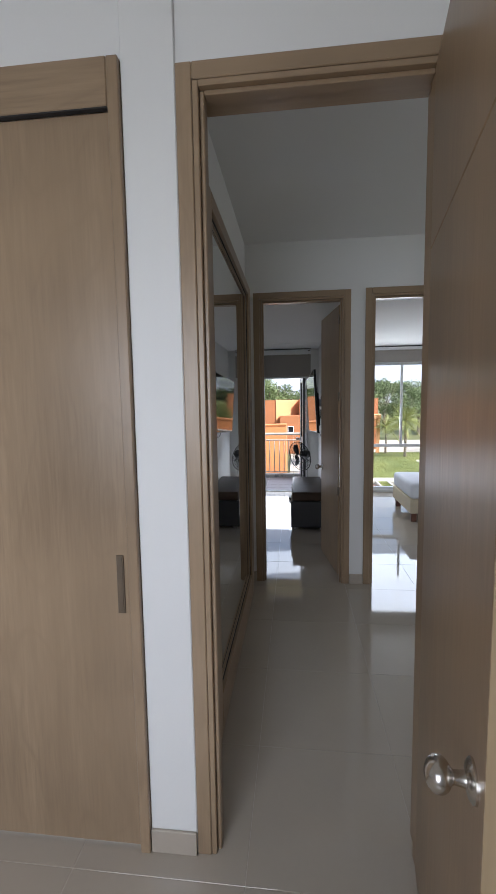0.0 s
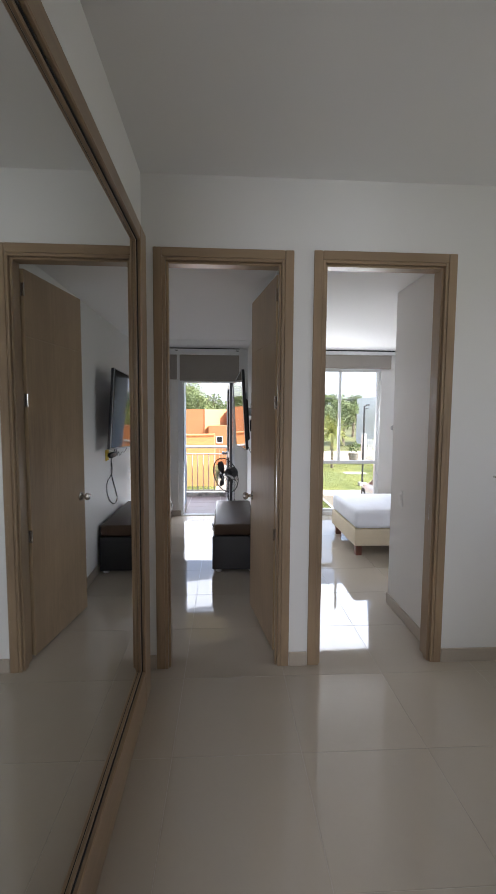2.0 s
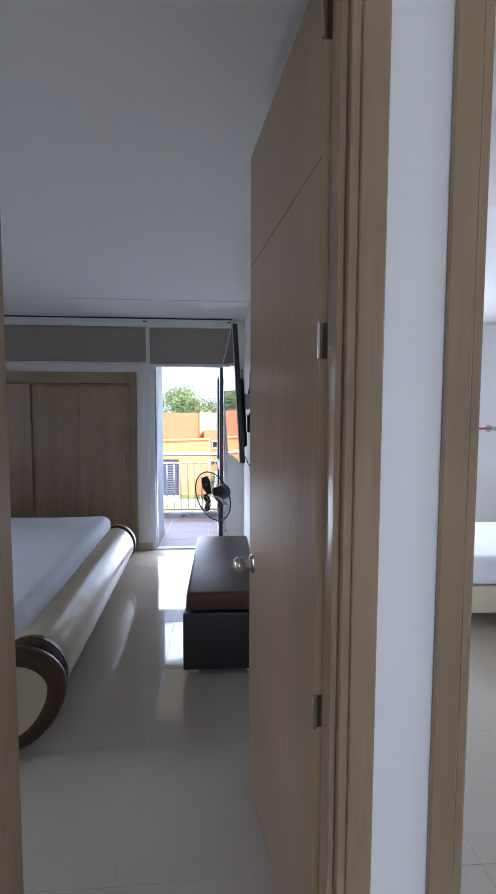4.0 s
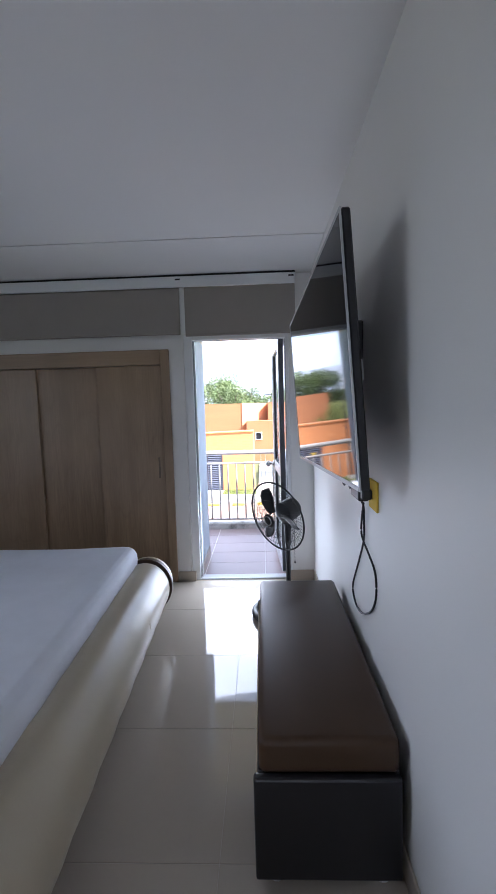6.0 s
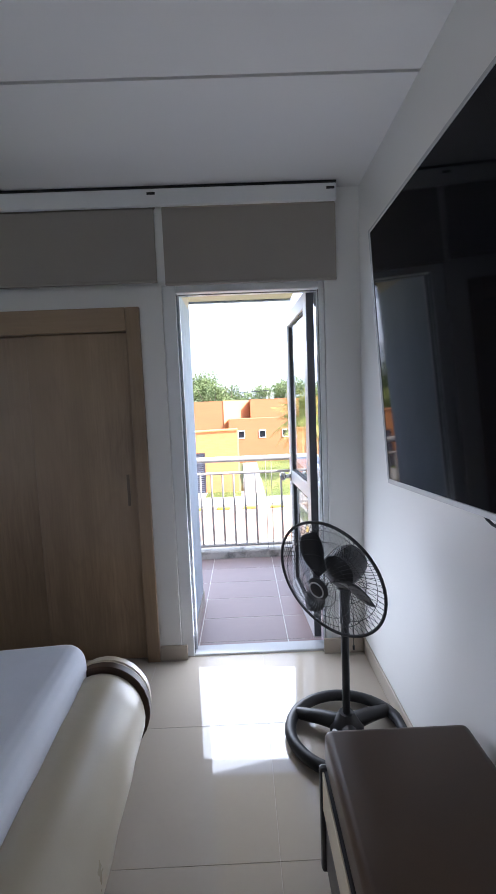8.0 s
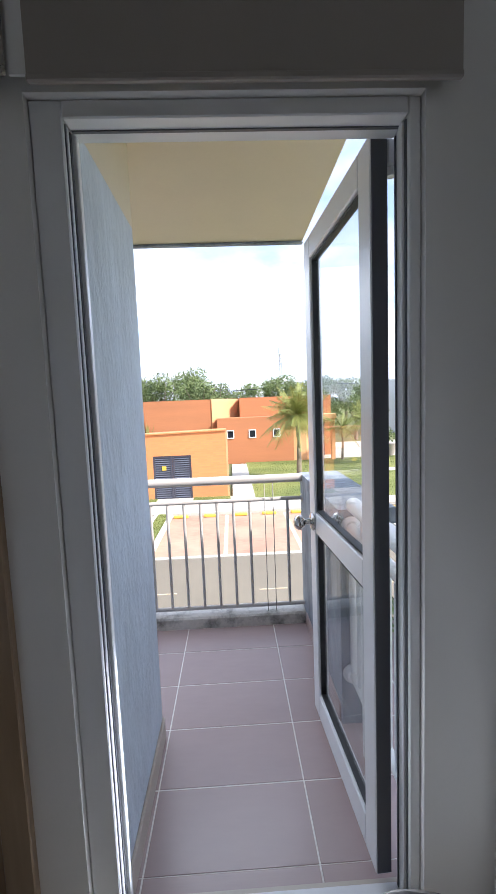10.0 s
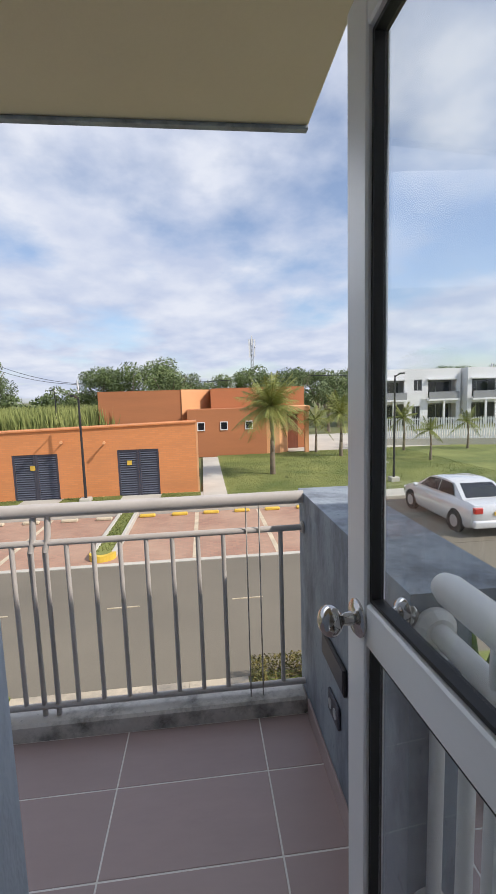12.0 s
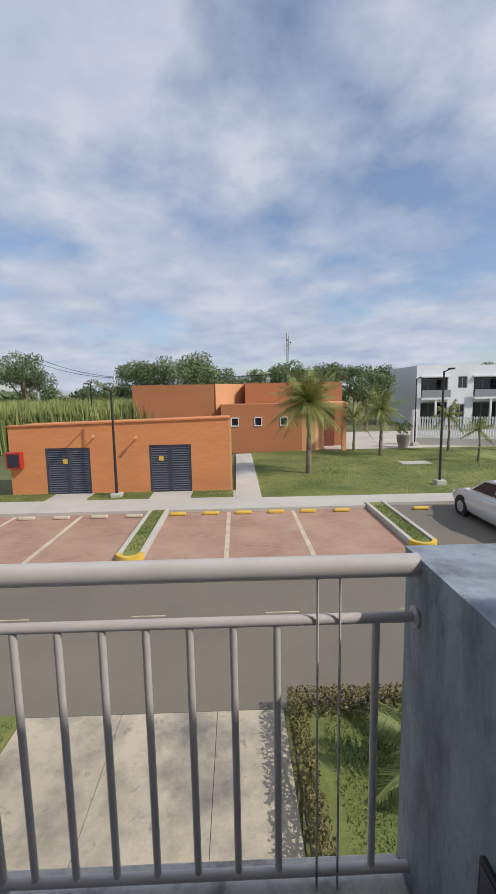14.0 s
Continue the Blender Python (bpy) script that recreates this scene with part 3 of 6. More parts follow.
# ---------------------------------------------------------------- wardrobe of the first room
ward0 = thing("wardrobe", pose(0, -2.30, 0), "oak veneer sliding wardrobe with a slim recessed handle", "wardrobe")
part("frame_post", box(0.002, 0.037, -0.030, -0.001, 0, 2.562, 0.003), WOOD, ward0)
part("frame_head", box(-2.6, 0.0015, -0.030, -0.001, 2.425, 2.562, 0.003), WOODX, ward0)
for k, (a, b) in enumerate(((-1.25, 0.0), (-2.6, -1.252))):
    d = part("sliding_door", box(a, b, -0.012 - 0.001 * k, -0.002, 0.012, 2.420, 0.002), WOOD, ward0)
    part("handle", join(box(b - 0.043, b - 0.018, -0.0165, -0.0125, 0.867, 1.065, 0.001), box(b - 0.038, b - 0.023, -0.0185, -0.0166, 0.875, 1.057, 0.0005)), BRONZE, d, "slim dark metal handle")
# black strip that paints the shade in the gap over the doors
part("head_shadow", box(-2.58, 0.0, -0.0295, -0.013, 2.4205, 2.4245), RUBBER, ward0)

# light switch plates
sw = thing("light_switch", pose(1.945, 0.634, 0.906), "white wall switch plate", "switch")
part("plate", box(-0.008, -0.0005, -0.035, 0.035, -0.06, 0.06, 0.002), WHITEP, sw)
part("rocker", box(-0.012, -0.0082, -0.014, 0.014, -0.03, 0.03, 0.001), WHITEP, sw)
wp = thing("wall_hook", pose(2.245, 0, 1.165), "small dark wall hook on the hall wall", "hook")
part("peg", join(cyl((0, -0.0005, 0), (0, -0.02, 0), 0.006), cyl((0, -0.018, 0), (0.02, -0.022, 0.008), 0.004)), STEEL, wp)

# ---------------------------------------------------------------- bedroom wardrobe in the balcony wall
ward1 = thing("wardrobe", pose(0, FAR, 0), "oak sliding wardrobe set into the bedroom wall", "wardrobe")
part("frame_post", box(-0.262, -0.192, -0.022, 0.06, 0, 1.918, 0.003), WOOD, ward1)
part("frame_post", box(-2.77, -2.70, -0.022, 0.06, 0, 1.918, 0.003), WOOD, ward1)
part("frame_head", box(-2.699, -0.263, -0.022, 0.06, 1.80, 1.918, 0.003), WOODX, ward1)
for k, (a, b, dy) in enumerate(((-0.80, -0.264, 0.0), (-1.31, -0.79, 0.028), (-2.69, -1.30, 0.0))):
    d = part("sliding_door", box(a, b, 0.012 + dy, 0.034 + dy, 0.01, 1.797, 0.002), WOOD, ward1)
    if k == 0:
        part("handle", box(b - 0.055, b - 0.04, 0.0085 + dy, 0.0115 + dy, 0.88, 1.05, 0.001), BRONZE, d, "slim bronze handle")
part("back_panel", box(-2.75, -0.2, 0.5, 0.52, 0, 1.9), WOOD, ward1)


# ---------------------------------------------------------------- roller blinds
def blind(x0, x1, z0, z1, y, nm="roller_blind"):
    b = thing(nm, pose((x0 + x1) / 2, y, z1), "grey fabric roller blind, half drawn", "blind")
    w = (x1 - x0) / 2
    part("fabric", box(-w, w, -0.004, -0.001, z0 - z1, -0.002), BLIND, b)
    part("bottom_bar", box(-w, w, -0.010, 0.004, z0 - z1 - 0.016, z0 - z1 - 0.0005, 0.003), BLIND, b)
    part("tube", cyl((-w, 0.02, 0.026), (w, 0.02, 0.026), 0.022, 16), BLIND, b, smooth=True)
    return b


blind(-2.6, -0.082, 2.038, 2.378, FAR - 0.05)
blind(-0.042, 0.818, 2.022, 2.378, FAR - 0.05)
cas = thing("blind_cassette", pose(0, FAR - 0.05, 2.380), "white blind cassette under the ceiling", "blind cassette")
part("cover", box(-2.7, 0.82, -0.028, -0.006, 0.0, 0.080, 0.004), ALU, cas)
part("slot", box(-2.7, 0.82, -0.026, 0.04, 0.0805, 0.0925), RUBBER, cas)
# opaque white strip paints the daylight that leaks between the blinds
part("guide", box(-0.080, -0.044, 0.008, 0.014, -0.35, 0.0), WHITEP, cas, "white strip in place of daylight leaking between the blinds")
for x in (-0.085, 0.79):
    part("bracket", box(x - 0.02, x + 0.02, -0.030, -0.0285, 0.05, 0.062), RUBBER, cas)

# ---------------------------------------------------------------- balcony door
gate = thing("door_4", pose(0, 0, 0), "white aluminium balcony door standing open", "door", kind="structure")
Y0 = FAR + 0.02
part("frame_jamb", join(box(-0.074, -0.006, Y0, Y0 + 0.09, 0.0, 2.025, 0.003), box(-0.0058, 0.006, Y0 + 0.05, Y0 + 0.07, 0.0, 1.985, 0.002)), ALU, gate)
part("frame_jamb", join(box(0.739, 0.766, Y0, Y0 + 0.09, 0.0, 2.025, 0.003), box(0.730, 0.7388, Y0 + 0.02, Y0 + 0.04, 0.0, 1.985, 0.002)), ALU, gate)
part("frame_head", box(-0.0055, 0.7385, Y0, Y0 + 0.09, 1.988, 2.025, 0.003), ALU, gate)
part("threshold", box(-0.0055, 0.7385, Y0, Y0 + 0.09, -0.004, 0.012, 0.003), ALU, gate, "low aluminium threshold")
for x in (-0.0058, 0.7362):
    for ya, yb in ((0.012, 0.020), (0.040, 0.0485), (0.0715, 0.080)):
        part("seal", box(x, x + 0.0026, Y0 + ya, Y0 + yb, 0.014, 1.985), SEAL, gate, "grey rubber seal in the frame")
part("seal", box(0.0, 0.735, Y0 + 0.040, Y0 + 0.0485, 1.985, 1.9878), SEAL, gate, "grey rubber seal in the frame")
# the leaf runs along local x from its hinge
LW, LH = 0.705, 2.010
leafg = part("leaf", join(box(0, 0.085, -0.022, 0.022, 0.02, LH, 0.004), box(LW - 0.085, LW, -0.022, 0.022, 0.02, LH, 0.004),
                          box(0.0855, LW - 0.0855, -0.022, 0.022, LH - 0.085, LH, 0.004), box(0.0855, LW - 0.0855, -0.022, 0.022, 0.02, 0.125, 0.004),
                          box(0.0855, LW - 0.0855, -0.020, 0.020, 0.835, 0.922, 0.004)), ALU, gate, "white aluminium glazed leaf", m=pose(0.707, Y0 + 0.102, 0, 0, 0, 93.2))
for za, zb in ((0.128, 0.832), (0.925, LH - 0.088)):
    part("gasket", join(box(0.0858, 0.094, -0.012, 0.012, za, zb), box(LW - 0.094, LW - 0.0858, -0.012, 0.012, za, zb), box(0.0945, LW - 0.0945, -0.012, 0.012, za, za + 0.008), box(0.0945, LW - 0.0945, -0.012, 0.012, zb - 0.008, zb)), RUBBER, leafg)
    g = part("pane", box(0.088, LW - 0.088, -0.003, 0.003, za + 0.002, zb - 0.002), GLASS, leafg, "clear glass pane")
    g.visible_shadow = False
knob(leafg, LW - 0.055, 0.022, 0.878, 1, CHROME, 1.1)
knob(leafg, LW - 0.055, -0.022, 0.878, -1, CHROME, 1.1)
part("hinge_edge", box(-0.004, -0.0005, -0.020, 0.020, 0.03, LH - 0.01), SEAL, leafg, "dark seal along the hinge edge")
part("closer", join(box(0.0, 0.05, -0.045, -0.0225, LH - 0.07, LH - 0.01, 0.004), cyl((0.02, -0.04, LH - 0.09), (0.02, -0.04, LH - 0.02), 0.012)), GALV, leafg, "small metal hinge block")

# transom glass over the balcony door
win0 = thing("window_2", pose(0, 0, 0), "clear transom glass over the balcony door", "window", kind="structure")
part("window_frame", join(box(-0.074, 0.0, Y0 + 0.02, Y0 + 0.06, 2.091, 2.399), box(0.72, 0.766, Y0 + 0.02, Y0 + 0.06, 2.091, 2.399), box(0.0005, 0.7195, Y0 + 0.02, Y0 + 0.06, 2.091, 2.12), box(0.0005, 0.7195, Y0 + 0.02, Y0 + 0.06, 2.375, 2.399)), ALU, win0)
g = part("pane", box(0.0, 0.72, Y0 + 0.035, Y0 + 0.041, 2.119, 2.376), GLASS, win0)
g.visible_shadow = False

# ---------------------------------------------------------------- bed with leather side roll
BEDM = pose(-0.235, 3.13, 0, 0, 0, 2.7) @ pose(0.235, -3.13, 0)
bed = thing("bed", BEDM, "double bed with cream leatherette side rolls and dark ends", "bed")
RX, RZ, RR = -0.235, 0.30, 0.165
prof_n = 28
Y_NEAR, Y_FAR = 1.05, 3.13


def roll_ring(y, r):
    return [(RX + r * math.cos(2 * math.pi * k / prof_n) * 0.92, y, RZ + r * math.sin(2 * math.pi * k / prof_n) * 1.0) for k in range(prof_n)]


def roll_body(ys_rs):
    verts, faces = [], []
    for y, r in ys_rs:
        verts += roll_ring(y, r)
    for i in range(len(ys_rs) - 1):
        for k in range(prof_n):
            a, b = i * prof_n + k, i * prof_n + (k + 1) % prof_n
            faces.append((a, a + prof_n, b + prof_n, b))
    faces.append(tuple(range(prof_n)))
    faces.append(tuple(range((len(ys_rs) - 1) * prof_n, len(ys_rs) * prof_n))[::-1])
    return verts, faces


def smooth_all(ob):
    ob.data.polygons.foreach_set("use_smooth", [True] * len(ob.data.polygons))
    ob.data.set_sharp_from_angle(angle=radians(40))
    return ob


ys = [Y_NEAR + 0.09] + [Y_NEAR + 0.12 + k * (Y_FAR - Y_NEAR - 0.24) / 24 for k in range(25)] + [Y_FAR - 0.09]
smooth_all(raw("side_roll", *roll_body([(y, RR + 0.0025 * math.sin(k * 2.1) - (0.008 if k in (0, len(ys) - 1) else 0)) for k, y in enumerate(ys)]), GOLD, bed, "cream leatherette roll"))
for ya in (Y_NEAR, Y_FAR - 0.088):
    smooth_all(raw("roll_band", *roll_body([(ya, RR - 0.004), (ya + 0.012, RR + 0.006), (ya + 0.04, RR + 0.009), (ya + 0.045, RR + 0.002), (ya + 0.05, RR + 0.009), (ya + 0.078, RR + 0.006), (ya + 0.086, RR - 0.004)]), BROWN if ya == Y_NEAR else GOLD, bed, "piped band at the roll's end"))
smooth_all(raw("roll_piping", *roll_body([(Y_FAR - 0.094, RR + 0.004), (Y_FAR - 0.088, RR + 0.014), (Y_FAR - 0.060, RR + 0.014), (Y_FAR - 0.054, RR + 0.004)]), BROWN, bed, "dark brown ring round the roll"))
smooth_all(raw("end_cap", *roll_body([(Y_FAR + 0.0, RR - 0.006), (Y_FAR + 0.02, RR - 0.02), (Y_FAR + 0.026, RR - 0.06)]), BROWN, bed, "dark brown rounded end"))
# foot board: a dark bent frame round a cream panel
FOOT = [(-1.7, 0.44), (-0.42, 0.44), (-0.27, 0.437), (-0.17, 0.41), (-0.11, 0.35), (-0.10, 0.28), (-0.13, 0.19), (-0.19, 0.11), (-0.27, 0.065), (-0.40, 0.055), (-1.7, 0.055)]


def flat_bow(pts, y, r, n=14):
    """A padded bar bent in the x-z plane, of even round section."""
    fine = []
    for i in range(len(pts) - 1):
        p0, p1, p2, p3 = [Vector((q[0], 0, q[1])) for q in (pts[max(i - 1, 0)], pts[i], pts[i + 1], pts[min(i + 2, len(pts) - 1)])]
        for k in range(5):
            t = k / 5
            fine.append(0.5 * ((2 * p1) + (p2 - p0) * t + (2 * p0 - 5 * p1 + 4 * p2 - p3) * t * t + (3 * p1 - p0 - 3 * p2 + p3) * t ** 3))
    fine.append(Vector((pts[-1][0], 0, pts[-1][1])))
    bm = bmesh.new()
    rings = []
    for i, p in enumerate(fine):
        d = (fine[min(i + 1, len(fine) - 1)] - fine[max(i - 1, 0)]).normalized()
        out = Vector((-d.z, 0, d.x))
        rings.append([bm.verts.new(p + Vector((0, y, 0)) + out * r * math.cos(2 * math.pi * k / n) + Vector((0, r * math.sin(2 * math.pi * k / n), 0))) for k in range(n)])
    for A, B in zip(rings, rings[1:]):
        for k in range(n):
            bm.faces.new((A[k], A[(k + 1) % n], B[(k + 1) % n], B[k]))
    bm.faces.new(rings[0][::-1])
    bm.faces.new(rings[-1])
    bmesh.ops.recalc_face_normals(bm, faces=bm.faces[:])
    return bm


part("foot_frame", flat_bow([(-1.7, 0.44), (-1.1, 0.44), (-0.6, 0.44), (-0.42, 0.44), (-0.27, 0.437), (-0.17, 0.41), (-0.11, 0.35), (-0.10, 0.28), (-0.13, 0.19), (-0.19, 0.11), (-0.27, 0.065), (-0.40, 0.055), (-1.1, 0.055), (-1.7, 0.055)], Y_NEAR - 0.03, 0.042), BROWN, bed, "dark brown padded frame", True)
part("foot_panel", moved(prism(FOOT, 0.0, 0.05), pose(0, Y_NEAR - 0.012, 0, 90)), GOLD, bed, "cream padded panel")
part("base", box(-1.9, -0.32, Y_NEAR + 0.08, Y_FAR - 0.03, 0.05, 0.30, 0.02), BROWN, bed)
part("head_panel", box(-1.9, -0.30, Y_FAR - 0.02, Y_FAR + 0.04, 0.02, 0.42, 0.02, 2), BROWN, bed)


def mattress(name, parent, x0, x1, y0, y1, z0, z1, r, mat, wrinkles, label=""):
    nx, ny = 40, 60
    bm = box(x0, x1, y0, y1, z0, z1)
    bmesh.ops.bevel(bm, geom=bm.edges[:], offset=r, segments=5, affect="EDGES", profile=0.5)
    bmesh.ops.subdivide_edges(bm, edges=bm.edges[:], cuts=3, use_grid_fill=True)
    for v in bm.verts:
        p = v.co
        e = min(p.x - x0, x1 - p.x, p.y - y0, y1 - p.y)
        w = wrinkles * (0.35 + max(0, 1 - e / 0.12))
        d = noise.noise(Vector((p.x * 3, p.y * 3, p.z * 3))) * 0.6 + noise.noise(Vector((p.x * 14, p.y * 9, p.z * 5))) * 0.5
        v.co += v.normal * d * w
    return part(name, bm, mat, parent, label, True)


sheet = thing("fitted_sheet_mattress", pose(0, 0, 0.3) @ BEDM, "white fitted sheet on a thick mattress, wrinkled edges", "mattress")
mattress("mattress", sheet, -2.0, -0.285, Y_NEAR + 0.14, Y_FAR - 0.03, 0.002, 0.268, 0.08, SHEET, 0.014)
part("elastic_hem", tube([(-1.99, Y_NEAR + 0.15, 0.02), (-0.295, Y_NEAR + 0.15, 0.02), (-0.278, Y_NEAR + 0.20, 0.02), (-0.278, Y_FAR - 0.09, 0.02), (-0.295, Y_FAR - 0.04, 0.02), (-1.99, Y_FAR - 0.04, 0.02)], 0.010, 8), SHEET, sheet, "gathered elastic hem", True)

# ---------------------------------------------------------------- storage bench under the television
bench = thing("bench", pose(0, 0, 0), "long storage bench, brown leatherette cushion on black box", "bench")
BX0, BX1, BY0, BY1 = 0.505, 0.925, 1.56, 2.715
part("box", box(BX0 - 0.012, BX1, BY0 - 0.02, BY0 + 0.01, 0.03, 0.355, 0.008, 2), BLACKL, bench, "black padded end panel")
part("box", box(BX0 - 0.012, BX1, BY1 - 0.02, BY1 + 0.005, 0.03, 0.355, 0.008, 2), BLACKL, bench, "black padded end panel")
part("side_panel", box(BX0, BX0 + 0.02, BY0 + 0.0105, BY1 - 0.0205, 0.05, 0.355, 0.004), BLACKL, bench)
part("side_panel", box(BX1 - 0.02, BX1, BY0 + 0.0105, BY1 - 0.0205, 0.05, 0.355, 0.004), BLACKL, bench)
# cream strip made tall to paint the door's light on the dark side
part("trim", box(BX0 - 0.006, BX0 - 0.0005, BY0 + 0.011, BY1 - 0.021, 0.235, 0.352, 0.002), CREAM, bench, "pale edge strip, heightened to paint door light on the side")
part("cushion", box(BX0 + 0.004, BX1 - 0.004, BY0 - 0.008, BY1, 0.357, 0.468, 0.022, 4), BROWN, bench, "brown leatherette cushion", True)
part("bottom", box(BX0 + 0.021, BX1 - 0.021, BY0 + 0.011, BY1 - 0.021, 0.05, 0.07), BLACKL, bench)
for x in (BX0 + 0.05, BX1 - 0.05):
    for y in (BY0 + 0.03, BY1 - 0.04):
        part("foot", lathe([(0.026, 0), (0.03, 0.006), (0.028, 0.03)], 14), WHITEP, bench, "small white foot", m=pose(x, y, 0))

# ---------------------------------------------------------------- television
tv = thing("television", pose(0.766, 2.235, 1.545, -2.4, -3.2, 2.2), "large black flat television on a wall bracket", "television")
part("case", box(0.0, 0.026, -0.665, 0.665, -0.382, 0.382, 0.005), BLACKP, tv, "thin black case")
part("screen", box(-0.003, -0.0003, -0.655, 0.655, -0.369, 0.373), SCREEN, tv, "glossy dark screen")
part("bezel", join(box(-0.005, 0.0, -0.667, -0.6555, -0.383, 0.383, 0.001), box(-0.005, 0.0, 0.6555, 0.667, -0.383, 0.383, 0.001), box(-0.005, 0.0, -0.655, 0.655, 0.3735, 0.383, 0.001), box(-0.006, 0.0, -0.655, 0.655, -0.383, -0.3695, 0.001)), GALV, tv, "thin silver bezel")
part("back_box", box(0.0265, 0.07, -0.4, 0.4, -0.30, 0.12, 0.012), BLACKP, tv)
part("mount", join(box(0.072, 0.085, -0.22, -0.16, -0.2, 0.2), box(0.072, 0.085, 0.16, 0.22, -0.2, 0.2), box(0.085, 0.16, -0.20, 0.20, -0.04, 0.04)), GALV, tv, "steel wall bracket")
part("logo_plate", box(-0.007, -0.0062, -0.03, 0.03, -0.381, -0.373), GALV, tv)


def cable(name, pts, r, label):
    c = thing(name, pose(*pts[0]), label, "cable")
    o = Vector(pts[0])
    P = [Vector(p) - o for p in pts]
    out = []
    for i in range(len(P) - 1):
        p0, p1, p2, p3 = P[max(i - 1, 0)], P[i], P[i + 1], P[min(i + 2, len(P) - 1)]
        for s in range(6):
            t = s / 6
            out.append(0.5 * ((2 * p1) + (p2 - p0) * t + (2 * p0 - 5 * p1 + 4 * p2 - p3) * t * t + (3 * p1 - p0 - 3 * p2 + p3) * t ** 3))
    out.append(P[-1])
    part("cord", tube(out, r, 8), BLACKP, c, smooth=True)
    return c


cable("power_cable", [(0.915, 2.05, 1.075), (0.935, 2.06, 1.03), (0.942, 2.086, 0.96), (0.944, 2.098, 0.884), (0.944, 2.20, 0.75), (0.944, 2.30, 0.63), (0.944, 2.315, 0.575), (0.944, 2.246, 0.540), (0.944, 2.15, 0.553), (0.944, 2.06, 0.592), (0.944, 1.976, 0.645), (0.944, 1.92, 0.71), (0.944, 1.907, 0.768), (0.944, 1.93, 0.82), (0.942, 2.01, 0.856), (0.937, 2.10, 0.90), (0.936, 2.10, 0.96), (0.93, 2.04, 1.05)], 0.0042, "black power cable looped on the wall")
cable("aerial_cable", [(0.90, 2.66, 1.13), (0.92, 2.60, 1.075), (0.92, 2.48, 1.085), (0.925, 2.40, 1.055), (0.925, 2.34, 1.10), (0.925, 2.27, 1.065), (0.925, 2.22, 1.11), (0.92, 2.13, 1.085)], 0.004, "thin black cable under the television")
cable("cable_bundle", [(0.93, 2.15, 1.72), (0.90, 2.25, 1.62), (0.935, 2.38, 1.52), (0.90, 2.2, 1.44), (0.938, 2.12, 1.34), (0.92, 2.28, 1.24), (0.935, 2.2, 1.12)], 0.006, "tangled black cables behind the television")
cable("cable_bundle", [(0.935, 2.4, 1.66), (0.905, 2.2, 1.56), (0.935, 2.1, 1.47), (0.91, 2.3, 1.38), (0.935, 2.4, 1.27), (0.93, 2.25, 1.08)], 0.005, "tangled black cables behind the television")
for y, z, w, h in ((2.15, 1.66, 0.08, 0.20), (2.42, 1.40, 0.08, 0.13)):
    bx = thing("media_box", pose(0.949, y, z), "small black box fixed behind the television", "electronics")
    part("case", box(-0.05, -0.0005, -w / 2, w / 2, -h / 2, h / 2, 0.006), BLACKP, bx)
plug = thing("power_socket", pose(0.949, 1.945, 1.10), "yellow backed socket with black plug", "socket")
part("plate", box(-0.008, -0.0005, -0.055, 0.055, -0.055, 0.055, 0.002), YELLOWP, plug)
part("adaptor", box(-0.05, -0.0082, 0.045, 0.19, -0.035, 0.02, 0.008, 2), BLACKP, plug, "black power adaptor")
part("plug", box(-0.045, -0.0082, 0.0, 0.035, -0.02, 0.02, 0.006), BLACKP, plug)

# ---------------------------------------------------------------- pedestal fan
fan = thing("pedestal_fan", pose(0.697, 3.235, 0), "black pedestal fan with wire cage and round base", "fan")
part("base_ring", tube([(0.235 * math.cos(a), 0.215 * math.sin(a), 0.03) for a in [2 * math.pi * k / 36 for k in range(36)]], 0.024, 10, True), BLACKP, fan, "round black base ring", True)
for k in range(3):
    a = 2 * math.pi * k / 3 + 0.5
    part("base_spoke", tube([(0.02 * math.cos(a), 0.02 * math.sin(a), 0.055), (0.12 * math.cos(a), 0.11 * math.sin(a), 0.05), (0.225 * math.cos(a), 0.205 * math.sin(a), 0.035)], [0.035, 0.03, 0.024], 10), BLACKP, fan, "", True)
part("base_hub", lathe([(0.07, 0.02), (0.07, 0.05), (0.045, 0.085), (0.03, 0.11)], 20), BLACKP, fan, "", True)
part("base_screw", lathe([(0.012, 0), (0.012, 0.006), (0.006, 0.008)], 12), WHITEP, fan, "pale cap", m=pose(-0.06, -0.05, 0.062, 25, -30))
part("pole", join(cyl((0, 0, 0.1), (0, 0, 0.50), 0.016, 16), cyl((0, 0, 0.5), (0, 0, 0.62), 0.021, 16)), BLACKP, fan, "", True)
HEAD = look((-0.075, -0.075, 0.715), (-1.0, -0.95, 0.475))
head = part("motor", moved(lathe([(0.03, -0.19), (0.065, -0.175), (0.075, -0.13), (0.07, -0.06), (0.04, -0.045)], 20), pose(0, 0, 0, 180)), BLACKP, fan, "rounded motor housing", True, m=HEAD)
part("neck", join(cyl((0, 0, 0.60), (0.01, 0.01, 0.665), 0.024, 12), box(-0.03, 0.03, -0.02, 0.04, 0.64, 0.70, 0.008)), BLACKP, fan)
CR = 0.235
